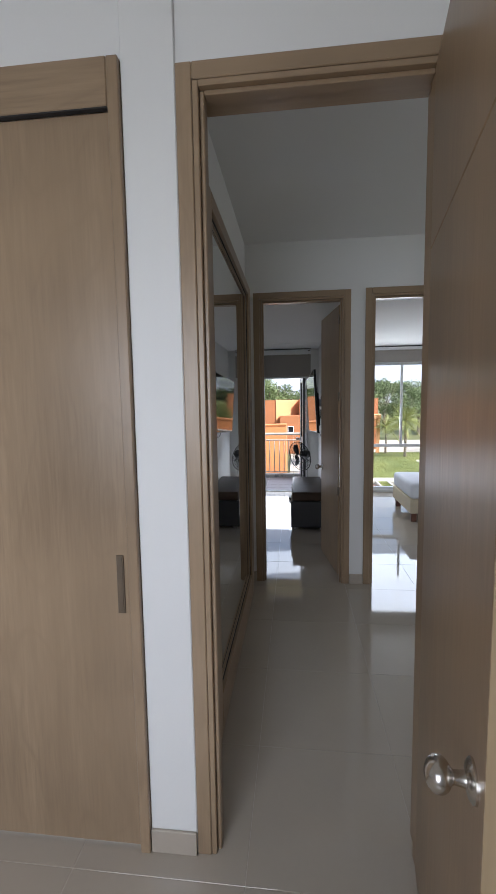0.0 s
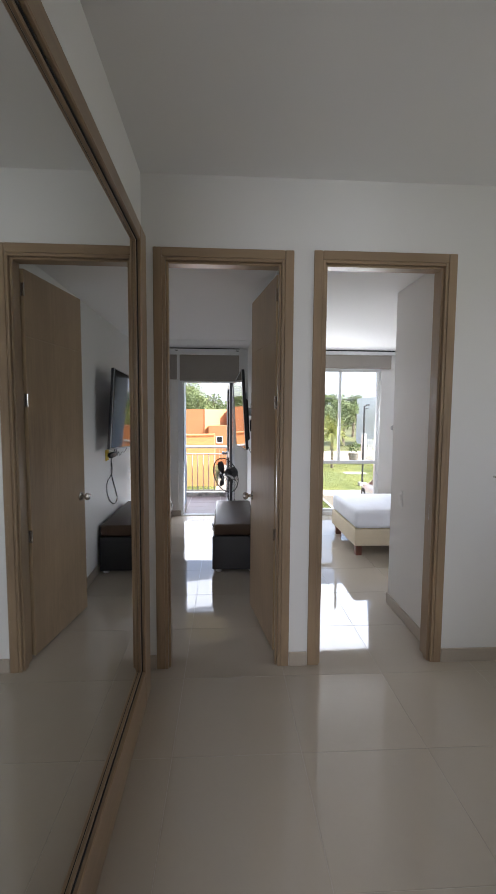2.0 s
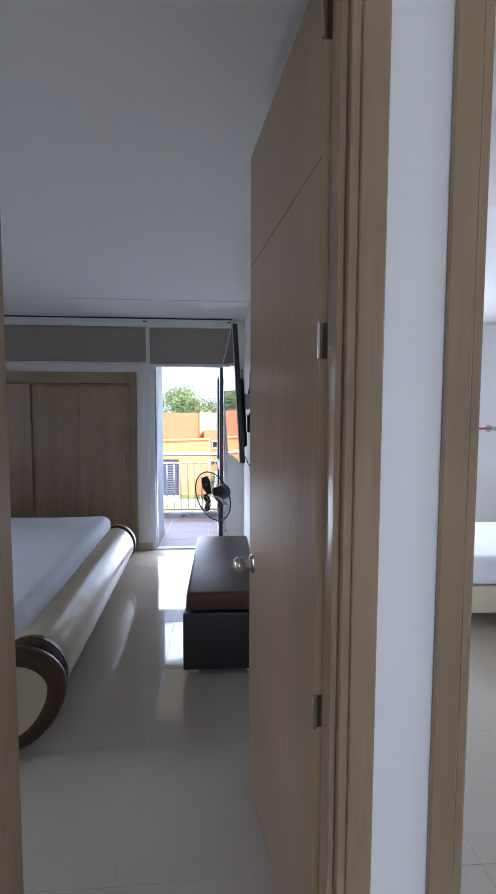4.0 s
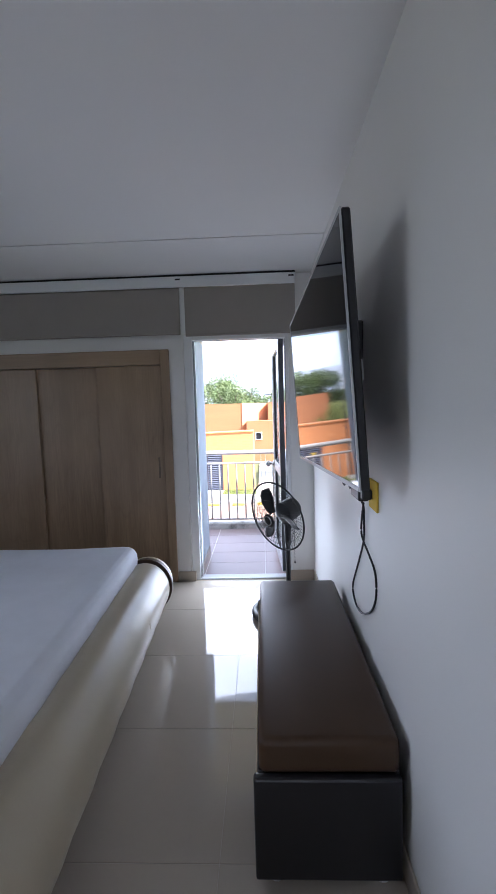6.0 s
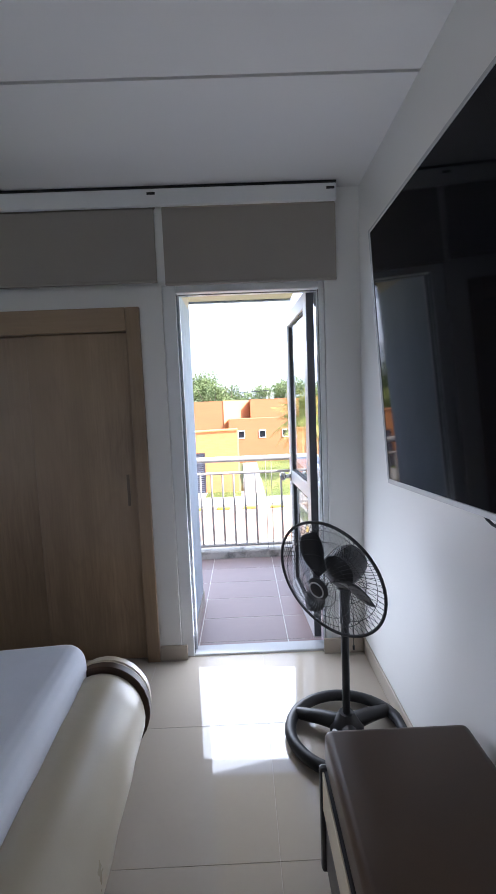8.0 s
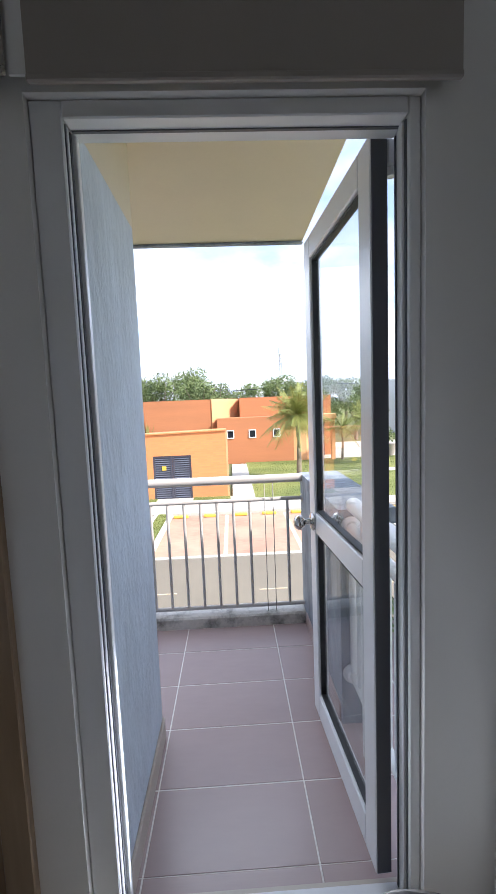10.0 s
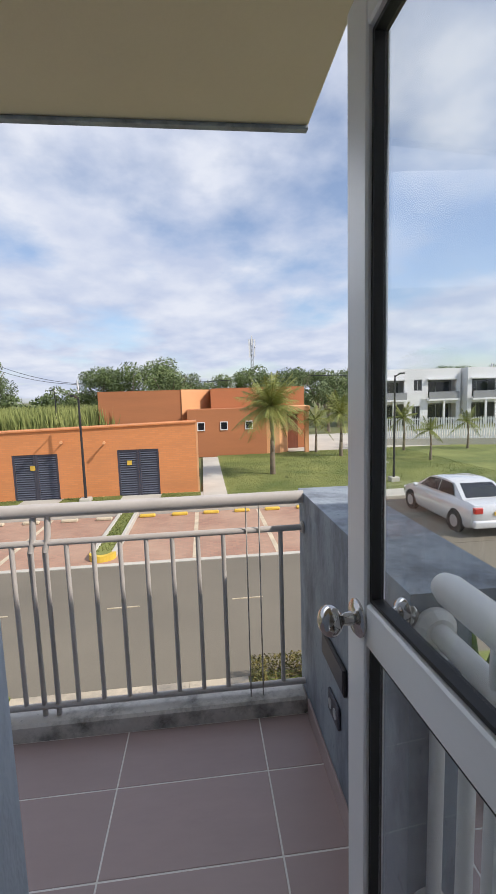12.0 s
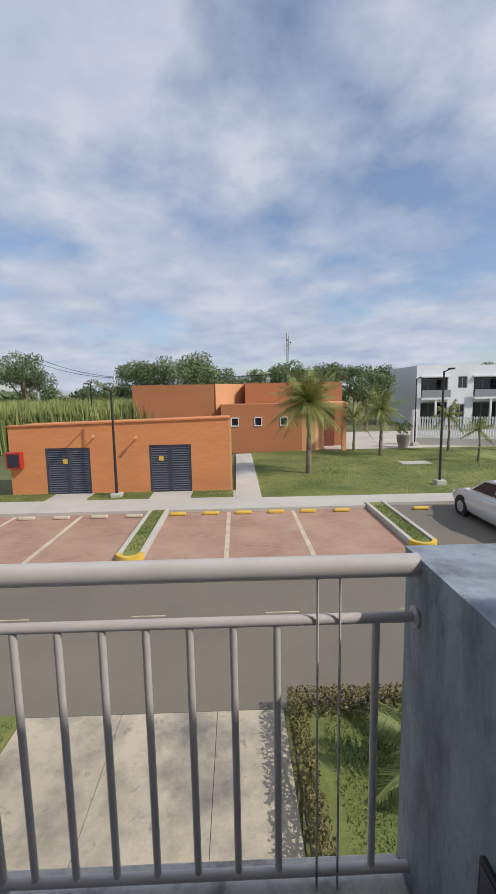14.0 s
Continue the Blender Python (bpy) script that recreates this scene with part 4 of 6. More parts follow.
for nm, pr in (("cage_front", lambda r: 0.075 * (1 - (r / CR) ** 2)), ("cage_back", lambda r: -0.075 * (1 - (r / CR) ** 2) if r > 0.05 else -0.07)):
    rings = bmesh.new()
    for r in ((0.075, 0.13, 0.18) if nm == "cage_front" else (0.13, 0.19)):
        rings = join(rings, tube([(r * math.cos(2 * math.pi * k / 40), r * math.sin(2 * math.pi * k / 40), -pr(r)) for k in range(40)], 0.0014, 4, True))
    cage = part(nm, rings, BLACKP, fan, "thin black wire cage", m=HEAD)
    pts = []
    for q in range(7):
        r = 0.045 + (CR - 0.045) * q / 6
        tw = 0.45 * q / 6 if nm == "cage_front" else -0.25 * q / 6
        pts.append((r * math.cos(tw), r * math.sin(tw), -pr(r)))
    wire0 = part("wire", tube(pts, 0.0010, 3), BLACKP, cage)
    for k in range(1, 60):
        same_mesh(wire0, pose(0, 0, 0, 0, 0, 6 * k), cage)
part("cage_rim", tube([(CR * math.cos(2 * math.pi * k / 48), CR * math.sin(2 * math.pi * k / 48), 0) for k in range(48)], 0.006, 8, True), BLACKP, fan, "", True, m=HEAD)
part("front_cap", moved(lathe([(0.042, 0), (0.045, 0.006), (0.035, 0.014), (0.01, 0.018)], 20), pose(0, 0, -0.066, 180)), BLACKP, fan, "round black centre cap", True, m=HEAD)
part("cap_ring", tube([(0.030 * math.cos(2 * math.pi * k / 24), 0.030 * math.sin(2 * math.pi * k / 24), -0.0825) for k in range(24)], 0.003, 6, True), GALV, fan, "thin silver ring", True, m=HEAD)
for k in range(3):
    a0 = 2 * math.pi * k / 3 + 0.91
    verts, faces = [], []
    for s in range(9):
        r = 0.03 + 0.165 * s / 8
        half = 0.10 + 0.62 * math.sin(math.pi * min(1, (s + 1.2) / 9.6)) ** 0.8
        for e in range(6):
            u = e / 5 - 0.5
            ang = a0 + u * half + 0.35 * s / 8
            verts.append((r * math.cos(ang), r * math.sin(ang), 0.045 * u * (1 - 0.3 * s / 8) - 0.01))
    for s in range(8):
        for e in range(5):
            i = s * 6 + e
            faces.append((i, i + 1, i + 7, i + 6))
    bl = smooth_all(raw("blade", verts, faces, BLACKP, fan))
    bl.matrix_basis = HEAD
    sm = bl.modifiers.new("thick", "SOLIDIFY")
    sm.thickness = 0.003
part("pull_cord", join(cyl((0.05, 0.06, 0.36), (0.05, 0.06, 0.62), 0.0015, 6), cyl((0.05, 0.06, 0.345), (0.05, 0.06, 0.362), 0.005, 8)), BLACKP, fan)

# ---------------------------------------------------------------- second bedroom
bed2 = thing("single_bed", pose(2.015, 1.95, 0), "single bed with cream base on red-brown legs", "bed")
part("base", box(0.0, 1.95, 0.0, 0.98, 0.115, 0.30, 0.012, 2), CREAM, bed2, "cream fabric bed base")
for x in (0.06, 1.85):
    for y in (0.07, 0.90):
        part("leg", box(x - 0.035, x + 0.035, y - 0.035, y + 0.035, 0.0, 0.114, 0.006), MAHOG, bed2)
mt2 = thing("mattress", pose(2.015, 1.95, 0.30), "white single mattress without bedding", "mattress")
mattress("mattress", mt2, 0.0, 1.96, 0.0, 0.98, 0.002, 0.21, 0.05, SHEET, 0.003)
rod = thing("wall_rod", pose(3.1, FAR, 1.335), "thin red rod held by grey wall brackets", "rod")
part("bracket", join(cyl((0.06, -0.0005, 0), (0.06, -0.012, 0), 0.04, 16), cyl((0.06, -0.012, 0), (0.06, -0.07, 0), 0.012, 10), cyl((0.045, -0.07, 0), (0.085, -0.07, 0), 0.022, 12)), GALV, rod)
part("tube", cyl((0.03, -0.07, 0), (0.64, -0.07, 0), 0.011, 10), COPPER, rod)
part("bracket", join(cyl((0.60, -0.0005, 0), (0.60, -0.012, 0), 0.04, 16), cyl((0.60, -0.012, 0), (0.60, -0.07, 0), 0.012, 10), cyl((0.585, -0.07, 0), (0.625, -0.07, 0), 0.022, 12)), GALV, rod)
w2 = thing("window_1", pose(0, 0, 0), "tall aluminium window with a transom bar", "window", kind="structure")
fy0, fy1 = FAR + 0.03, FAR + 0.09
part("window_frame", join(box(1.301, 1.345, fy0, fy1, 0.041, 2.219), box(2.905, 2.949, fy0, fy1, 0.041, 2.219), box(1.3455, 2.9045, fy0, fy1, 0.041, 0.09), box(1.3455, 2.9045, fy0, fy1, 2.17, 2.219)), ALU, w2)
part("transom", box(1.3455, 2.9045, fy0, fy1, 0.785, 0.835, 0.003), ALU, w2)
for x in (1.82, 2.345):
    part("mullion", box(x - 0.018, x + 0.018, fy0 + 0.005, fy1 - 0.005, 0.836, 2.169, 0.003), ALU, w2)
for a, b, za, zb in ((1.346, 1.801, 0.836, 2.169), (1.839, 2.326, 0.836, 2.169), (2.364, 2.904, 0.836, 2.169), (1.346, 2.904, 0.091, 0.784)):
    g = part("pane", box(a, b, fy0 + 0.027, fy0 + 0.033, za, zb), GLASS, w2)
    g.visible_shadow = False
part("window_sill", box(1.31, 2.94, FAR + 0.001, FAR + 0.029, 0.041, 0.052), ALU, w2)
blind(1.25, 3.08, 2.225, 2.408, FAR - 0.05)
cas2 = thing("blind_cassette", pose(2.15, FAR - 0.05, 2.408), "white blind cassette under the ceiling", "blind cassette")
part("cover", box(-0.93, 0.97, -0.028, -0.006, 0.0, 0.05, 0.003), ALU, cas2)
part("slot", box(-0.93, 0.97, -0.026, 0.04, 0.0505, 0.0645), RUBBER, cas2)

# assumed window of the room at the start, unseen behind the walk
w3 = thing("window_3", pose(0, 0, 0), "plain assumed window, out of view behind the start of the walk", "window", kind="structure")
part("window_frame", join(box(-1.349, -1.30, -5.58, -5.54, 0.901, 2.299), box(0.30, 0.349, -5.58, -5.54, 0.901, 2.299), box(-1.2995, 0.2995, -5.58, -5.54, 0.901, 0.95), box(-1.2995, 0.2995, -5.58, -5.54, 2.25, 2.299)), ALU, w3)

# unseen windows, invented to hold the stair and side lamps
for nm, m, hw, hh in (("window_4", pose(3.775, -1.05, 1.75, 0, 0, 90), 0.549, 0.599), ("window_5", pose(-3.04, 1.0, 1.5, 0, 0, 90), 0.499, 0.649)):
    w4 = thing(nm, m, "plain white window added out of view to light the room", "window", kind="structure")
    part("window_frame", join(box(-hw, -hw + 0.05, -0.03, 0.03, -hh, hh), box(hw - 0.05, hw, -0.03, 0.03, -hh, hh), box(-hw + 0.0505, hw - 0.0505, -0.03, 0.03, -hh, -hh + 0.05), box(-hw + 0.0505, hw - 0.0505, -0.03, 0.03, hh - 0.05, hh)), ALU, w4)

# ---------------------------------------------------------------- balcony
BZ = -0.026
solid("balcony_floor", box(-2.6, 1.3, FAR + 0.13, 5.60, -0.22, BZ - 0.0015), BGROUT, "pale grout bed of the balcony tiles", "floor")
solid("wall_balcony_left", box(-2.75, -0.022, FAR + 0.131, 4.60, -0.2, 2.055), STUCCO, "grey-blue ribbed stucco wall beside the balcony door", "wall")
solid("wall_balcony_band", box(-2.75, -0.022, FAR + 0.131, 4.60, 2.0552, 2.3495), SOFFIT, "cream painted band over the stucco wall", "wall")
solid("balcony_skirting", box(-0.0215, -0.011, FAR + 0.135, 4.60, BZ - 0.004, 0.06, 0.002), SKIRT, "narrow tiled skirting on the balcony wall", "baseboard")
solid("wall_balcony_end", box(-2.75, -2.6, 4.601, 5.6, -0.2, 2.345), STUCCO, "grey-blue stucco wall closing the balcony", "wall")
solid("balcony_soffit", box(-3.1, 0.805, FAR + 0.131, 5.595, 2.350, 2.52, 0.006), SOFFIT, "cream painted balcony roof slab", "ceiling")
solid("roof", box(-3.2, 4.6, -5.7, FAR + 0.25, 3.02, 3.2), WALL, "flat white roof slab", "roof")
solid("facade_upper", box(-3.2, 4.6, FAR + 0.0, FAR + 0.13, H_ROOM + 0.301, 3.019), STUCCO, "grey-blue stucco band under the roof", "wall")
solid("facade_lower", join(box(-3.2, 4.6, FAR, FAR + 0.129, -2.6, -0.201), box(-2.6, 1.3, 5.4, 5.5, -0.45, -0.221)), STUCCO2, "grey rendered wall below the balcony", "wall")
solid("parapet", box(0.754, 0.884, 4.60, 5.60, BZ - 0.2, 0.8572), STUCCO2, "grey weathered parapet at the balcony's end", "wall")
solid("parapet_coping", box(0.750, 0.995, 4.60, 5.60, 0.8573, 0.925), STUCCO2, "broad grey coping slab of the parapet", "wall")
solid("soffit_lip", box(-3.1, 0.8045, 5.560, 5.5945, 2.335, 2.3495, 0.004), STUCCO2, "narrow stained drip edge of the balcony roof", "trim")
solid("balcony_skirting_2", box(0.745, 0.7535, 4.62, 5.46, BZ - 0.004, 0.05, 0.002), BTILE, "narrow dark skirting on the parapet", "baseboard")
solid("balcony_curb", box(-2.6, 0.7535, 5.475, 5.60, BZ - 0.05, 0.045, 0.01), CONC, "weathered concrete kerb under the railing", "kerb")

# fittings on the parapet
vent = thing("wall_light", pose(0.7535, 5.10, 0.458), "long dark recessed wall light on the parapet", "lamp")
part("case", box(-0.012, -0.0005, -0.120, 0.120, -0.045, 0.045, 0.003), BLACKP, vent)
part("lens", box(-0.0135, -0.0122, -0.110, 0.110, -0.036, 0.036), LOUVRE, vent)
sock = thing("outdoor_socket", pose(0.7535, 5.10, 0.287), "dark outdoor socket plate with two metal outlets", "socket")
part("plate", box(-0.010, -0.0005, -0.055, 0.055, -0.04, 0.04, 0.003), LOUVRE, sock)
for y in (-0.025, 0.025):
    part("outlet", cyl((-0.013, y, 0), (-0.0102, y, 0), 0.017, 14), GALV, sock)

# front railing
rail = thing("balcony_railing", pose(0, 5.53, 0), "silver painted steel balcony railing", "railing")
part("top_rail", cyl((-2.58, 0, 0.905), (0.753, 0, 0.905), 0.027, 18), RAILP, rail, "thick round handrail", True)
part("middle_rail", cyl((-2.58, 0, 0.775), (0.753, 0, 0.775), 0.013, 12), RAILP, rail, "", True)
part("bottom_rail", cyl((-2.58, 0, 0.083), (0.753, 0, 0.083), 0.013, 12), RAILP, rail, "", True)
part("wall_flange", lathe([(0.026, 0), (0.026, 0.006), (0.018, 0.01)], 16), RAILP, rail, m=pose(0.753, 0, 0.775, 0, -90))
first = None
for x in [0.656] + [0.417 - 0.1035 * k for k in range(0, 28)]:
    if abs(x + 0.31) < 0.05 or abs(x + 1.41) < 0.05:
        continue
    if first is None:
        first = part("baluster", cyl((0, 0, 0.092), (0, 0, 0.765), 0.0095, 10), RAILP, rail, "", True, m=pose(x, 0, 0))
    else:
        same_mesh(first, pose(x, 0, 0))
for x0 in (-0.285, -1.385):
    for x in (x0, x0 - 0.055):
        part("post", tube([(x + 0.02, 0, 0.89), (x + 0.014, -0.002, 0.80), (x, -0.003, 0.74), (x, 0, 0.0), (x, 0, -0.005)], 0.012, 10), RAILP, rail, "bent double post", True)
for x in (0.512, 0.565):
    part("stay_cord", cyl((x, -0.016, 0.0), (x, -0.016, 0.90), 0.003, 6), CONC, rail, "thin pale cord")

# side railing between house and parapet
srail = thing("side_railing", pose(0.80, 0, 0), "white round-bar railing at the balcony side", "railing")
part("top_rail", tube([(0, FAR + 0.14, 0.955), (0, 4.545, 0.955), (0, 4.568, 0.955), (0, 4.58, 0.955)], [0.032, 0.032, 0.026, 0.010], 18), WHITEP, srail, "thick white round rail", True)
part("middle_rail", cyl((0, FAR + 0.14, 0.852), (0, 4.585, 0.852), 0.022, 14), WHITEP, srail, "", True)
part("bottom_rail", cyl((0, FAR + 0.14, 0.21), (0, 4.585, 0.21), 0.018, 12), WHITEP, srail, "", True)
bal = None
for k in range(6):
    yb = FAR + 0.24 + 0.098 * k
    if bal is None:
        bal = part("baluster", cyl((0, 0, 0.228), (0, 0, 0.83), 0.015, 12), WHITEP, srail, "", True, m=pose(0, yb, 0))
    else:
        same_mesh(bal, pose(0, yb, 0))
for yb in (FAR + 0.20, 4.40):
    part("post", cyl((0, yb, 0.0), (0, yb, 0.93), 0.019, 12), WHITEP, srail, "", True)
for z, r in ((0.852, 0.044), (0.21, 0.042)):
    part("wall_flange", lathe([(r, 0.001), (r, 0.012), (r * 0.7, 0.028)], 18), WHITEP, srail, "round white flange", m=pose(0, 4.5995, z, 90))

# ---------------------------------------------------------------- ground
GZ = -2.6


def ground_slab(name, x0, x1, y0, y1, top, mat, label, cat="ground"):
    return solid(name, box(x0, x1, y0, y1, GZ - 0.3, GZ + top), mat, label, cat)


solid("ground", box(-900, 900, 5.0, 1500, GZ - 1.0, GZ - 0.03), FIELD, "rough grassy ground reaching the horizon", "ground")
solid("ground_under", box(-900, 900, -300, 5.0, GZ - 1.0, GZ - 0.03), FIELD, "rough ground behind the house", "ground")
for k, (a, b) in enumerate(((-2.35, -1.155), (-1.149, 0.02), (0.026, 0.84))):
    for y0, y1 in ((4.1, 7.4), (7.406, 9.40)):
        ground_slab("driveway", a, b, y0, y1, 0.0, DRIVE, "pale concrete driveway slab blotched with stains and painted shadow", "driveway")
ground_slab("road", -80, 80, 9.42, 13.85, -0.01, ASPH, "worn grey asphalt road", "road")
ground_slab("kerb_strip", -9.6, 4.6, 13.86, 14.02, 0.004, WALKC, "pale concrete strip between road and bays", "kerb")
ground_slab("parking", -9.6, 4.6, 14.03, 18.28, 0.0, PAVER, "red paver parking bays", "pavement")
ground_slab("parking_asphalt", 5.4, 30, 13.86, 18.6, -0.006, ASPH, "dark asphalt parking area", "road")
ground_slab("pavement", -30, 40, 18.62, 19.75, 0.09, WALKC, "pale concrete footpath", "pavement")
ground_slab("kerb", -9.6, 4.6, 18.30, 18.61, 0.10, WALKC, "pale kerb along the parking bays", "kerb")
ground_slab("path", 0.25, 1.2, 19.76, 31, 0.085, WALKC, "pale concrete path beside the lawn", "path")
ground_slab("apron", -9.3, 0.24, 19.76, 21.06, 0.08, WALKC, "pale concrete apron before the utility hut", "pavement")
ground_slab("plaza", 6.2, 30, 32.2, 44, 0.03, WALKC, "pale paved forecourt", "pavement")
ground_slab("lawn", 1.21, 40, 19.76, 32.19, 0.06, GRASS, "mown green lawn", "lawn")
ground_slab("lawn_2", 0.95, 14, 4.2, 9.41, 0.03, GRASS, "small front lawn", "lawn")
ground_slab("lawn_3", -14, -2.36, 4.2, 9.41, 0.03, GRASS, "small front lawn", "lawn")
for a, b in ((-9.0, -6.75), (-5.2, -2.95), (-1.4, 0.15)):
    ground_slab("grass_bed", a, b, 19.95, 20.95, 0.115, GRASS, "low grass bed before the hut", "grass")

# grass blades
def blades(name, rects, per_m2, h, z, mat, label):
    rng = np.random.default_rng(7)
    V, F = [], []
    for x0, x1, y0, y1 in rects:
        n = int((x1 - x0) * (y1 - y0) * per_m2)
        px, py = rng.uniform(x0, x1, n), rng.uniform(y0, y1, n)
        an, hh, ln = rng.uniform(0, 6.28, n), h * rng.uniform(0.5, 1.3, n), rng.uniform(-0.6, 0.6, n)
        w = h * 0.22
        for i in range(n):
            c, s = math.cos(an[i]) * w, math.sin(an[i]) * w
            k = len(V)
            V += [(px[i] - c, py[i] - s, z), (px[i] + c, py[i] + s, z), (px[i] + ln[i] * hh[i], py[i] + ln[i] * hh[i] * 0.6, z + hh[i])]
            F.append((k, k + 1, k + 2))
    ob = raw(name, V, F, mat)
    return tagged(ob, label, "grass", "", "stuff")


blades("lawn_grass", [(1.25, 14, 19.8, 32)], 330, 0.038, GZ + 0.06, GRASS, "short lawn grass blades")
blades("front_grass", [(1.25, 4, 6.2, 9.3), (-5, -2.4, 5.2, 9.3)], 1500, 0.03, GZ + 0.03, GRASS, "short lawn grass blades")
blades("bed_grass", [(-9.0, -6.75, 19.97, 20.93), (-5.2, -2.95, 19.97, 20.93), (-1.4, 0.15, 19.97, 20.93), (-2.5, -2.05, 14.6, 18.2), (4.75, 5.2, 14.9, 18.2)], 700, 0.045, GZ + 0.115, GRASS, "short grass in the planted strips")


# planted islands with painted kerbs
def island(x0, x1, y0, y1):
    isl = thing("kerb_island", pose(0, 0, 0), "grass island with pale kerb and yellow nose", "kerb")
    r = (x1 - x0) / 2
    cx = (x0 + x1) / 2
    arc = [(cx + r * math.cos(a), y0 + r + r * math.sin(a)) for a in [math.pi + math.pi * k / 12 for k in range(13)]]
    inn = [(cx + (r - 0.12) * math.cos(a), y0 + r + (r - 0.12) * math.sin(a)) for a in [math.pi + math.pi * k / 12 for k in range(13)]]
    part("kerb", join(box(x0, x0 + 0.12, y0 + r + 0.001, y1, GZ - 0.05, GZ + 0.15, 0.012), box(x1 - 0.12, x1, y0 + r + 0.001, y1, GZ - 0.05, GZ + 0.15, 0.012)), WALKC, isl)
    bm = bmesh.new()
    for z0, z1 in ((GZ - 0.05, GZ + 0.15),):
        o0 = [bm.verts.new((x, y, z0)) for x, y in arc]
        o1 = [bm.verts.new((x, y, z1)) for x, y in arc]
        i0 = [bm.verts.new((x, y, z0)) for x, y in inn]
        i1 = [bm.verts.new((x, y, z1)) for x, y in inn]
        for k in range(12):
            bm.faces.new((o0[k], o0[k + 1], o1[k + 1], o1[k]))
            bm.faces.new((i0[k + 1], i0[k], i1[k], i1[k + 1]))
            bm.faces.new((o1[k], o1[k + 1], i1[k + 1], i1[k]))
    part("nose", bm, YPAINT, isl, "yellow painted rounded nose")
    part("grass", prism([(x0 + 0.125, y1), (x0 + 0.125, y0 + r)] + inn[1:-1] + [(x1 - 0.125, y0 + r), (x1 - 0.125, y1)], GZ - 0.04, GZ + 0.11), GRASS, isl)
    return isl


island(-2.60, -1.95, 14.12, 18.29)
island(4.62, 5.32, 14.5, 18.61)


def stripe(x0, x1, y0, y1, mat, lab):
    ob = solid("road_marking", box(x0, x1, y0, y1, GZ - 0.01, GZ + 0.004), mat, lab, "road marking")


for x in (0.02, 2.12, -4.75, -6.9):
    stripe(x - 0.06, x + 0.06, 14.05, 18.2, WPAINT, "worn pale bay line")
for x0 in (0.78, -1.6, 3.2, -4.0):
    stripe(x0, x0 + 0.6, 11.73, 11.75, WPAINT, "faint worn road dash")
stop = thing("wheel_stop", pose(-1.62, 18.0, GZ), "yellow painted concrete wheel stop", "wheel stop", "wheel stops of the parking bays")
part("block", box(-0.26, 0.26, -0.07, 0.07, 0.001, 0.10, 0.025), YPAINT, stop)
stop_w = thing("wheel_stop", pose(-3.0, 17.9, GZ), "pale worn concrete wheel stop", "wheel stop", "wheel stops of the parking bays")
part("block", box(-0.26, 0.26, -0.07, 0.07, 0.001, 0.10, 0.025), WPAINT, stop_w)
for x in (-0.55, 0.5, 1.55, 2.6, 3.7, 6.3):
    copy_thing(stop, pose(x, 18.0, GZ))
for x in (-4.1, -5.3, -6.4, -7.6, -8.7, 8.2):
    copy_thing(stop_w, pose(x, 17.9, GZ))

# ---------------------------------------------------------------- utility hut
hut = thing("utility_hut", pose(0, 0, GZ), "flat orange brick utility hut with louvred doors", "building")
HY = 21.1
L, R = -8.45, 0.04
part("wall", holed(L, R, 0.0, 2.60, HY, HY + 0.2, [(-7.10, -5.38, -1, 1.88), (-3.10, -1.47, -1, 1.93)]), HUT, hut)
for bounds in ((L, L + 0.2, HY + 0.201, HY + 1.9), (R - 0.2, R, HY + 0.201, HY + 1.9), (L, R, HY + 1.901, HY + 2.1)):
    part("wall", box(*bounds, 0, 2.60), HUT, hut)
rb = bmesh.new()
tv_ = [rb.verts.new(c) for c in ((L, HY, 2.6), (R, HY, 2.6), (R, HY, 2.92), (L, HY, 2.73), (L, HY + 2.1, 2.6), (R, HY + 2.1, 2.6), (R, HY + 2.1, 2.92), (L, HY + 2.1, 2.73))]
for f in ((0, 1, 2, 3), (5, 4, 7, 6), (1, 5, 6, 2), (4, 0, 3, 7), (3, 2, 6, 7)):
    rb.faces.new([tv_[i] for i in f])
part("parapet", rb, HUT, hut, "sloping brick parapet")
part("coping", moved(box(0, R - L + 0.1, -0.06, 0.22, 0.0, 0.05), pose(L - 0.05, HY, 2.73, 0, -1.28)), HUT, hut, "brick coping")
for xa, xb in ((L - 0.02, -7.12), (-5.36, -3.12), (-1.45, R + 0.02)):
    part("plinth", box(xa, xb, HY - 0.03, HY - 0.001, 0, 0.09), CLUB2, hut)
part("corner_trim", box(R + 0.001, R + 0.07, HY - 0.005, HY + 0.25, 0, 2.9), CLUB2, hut, "pale painted corner")
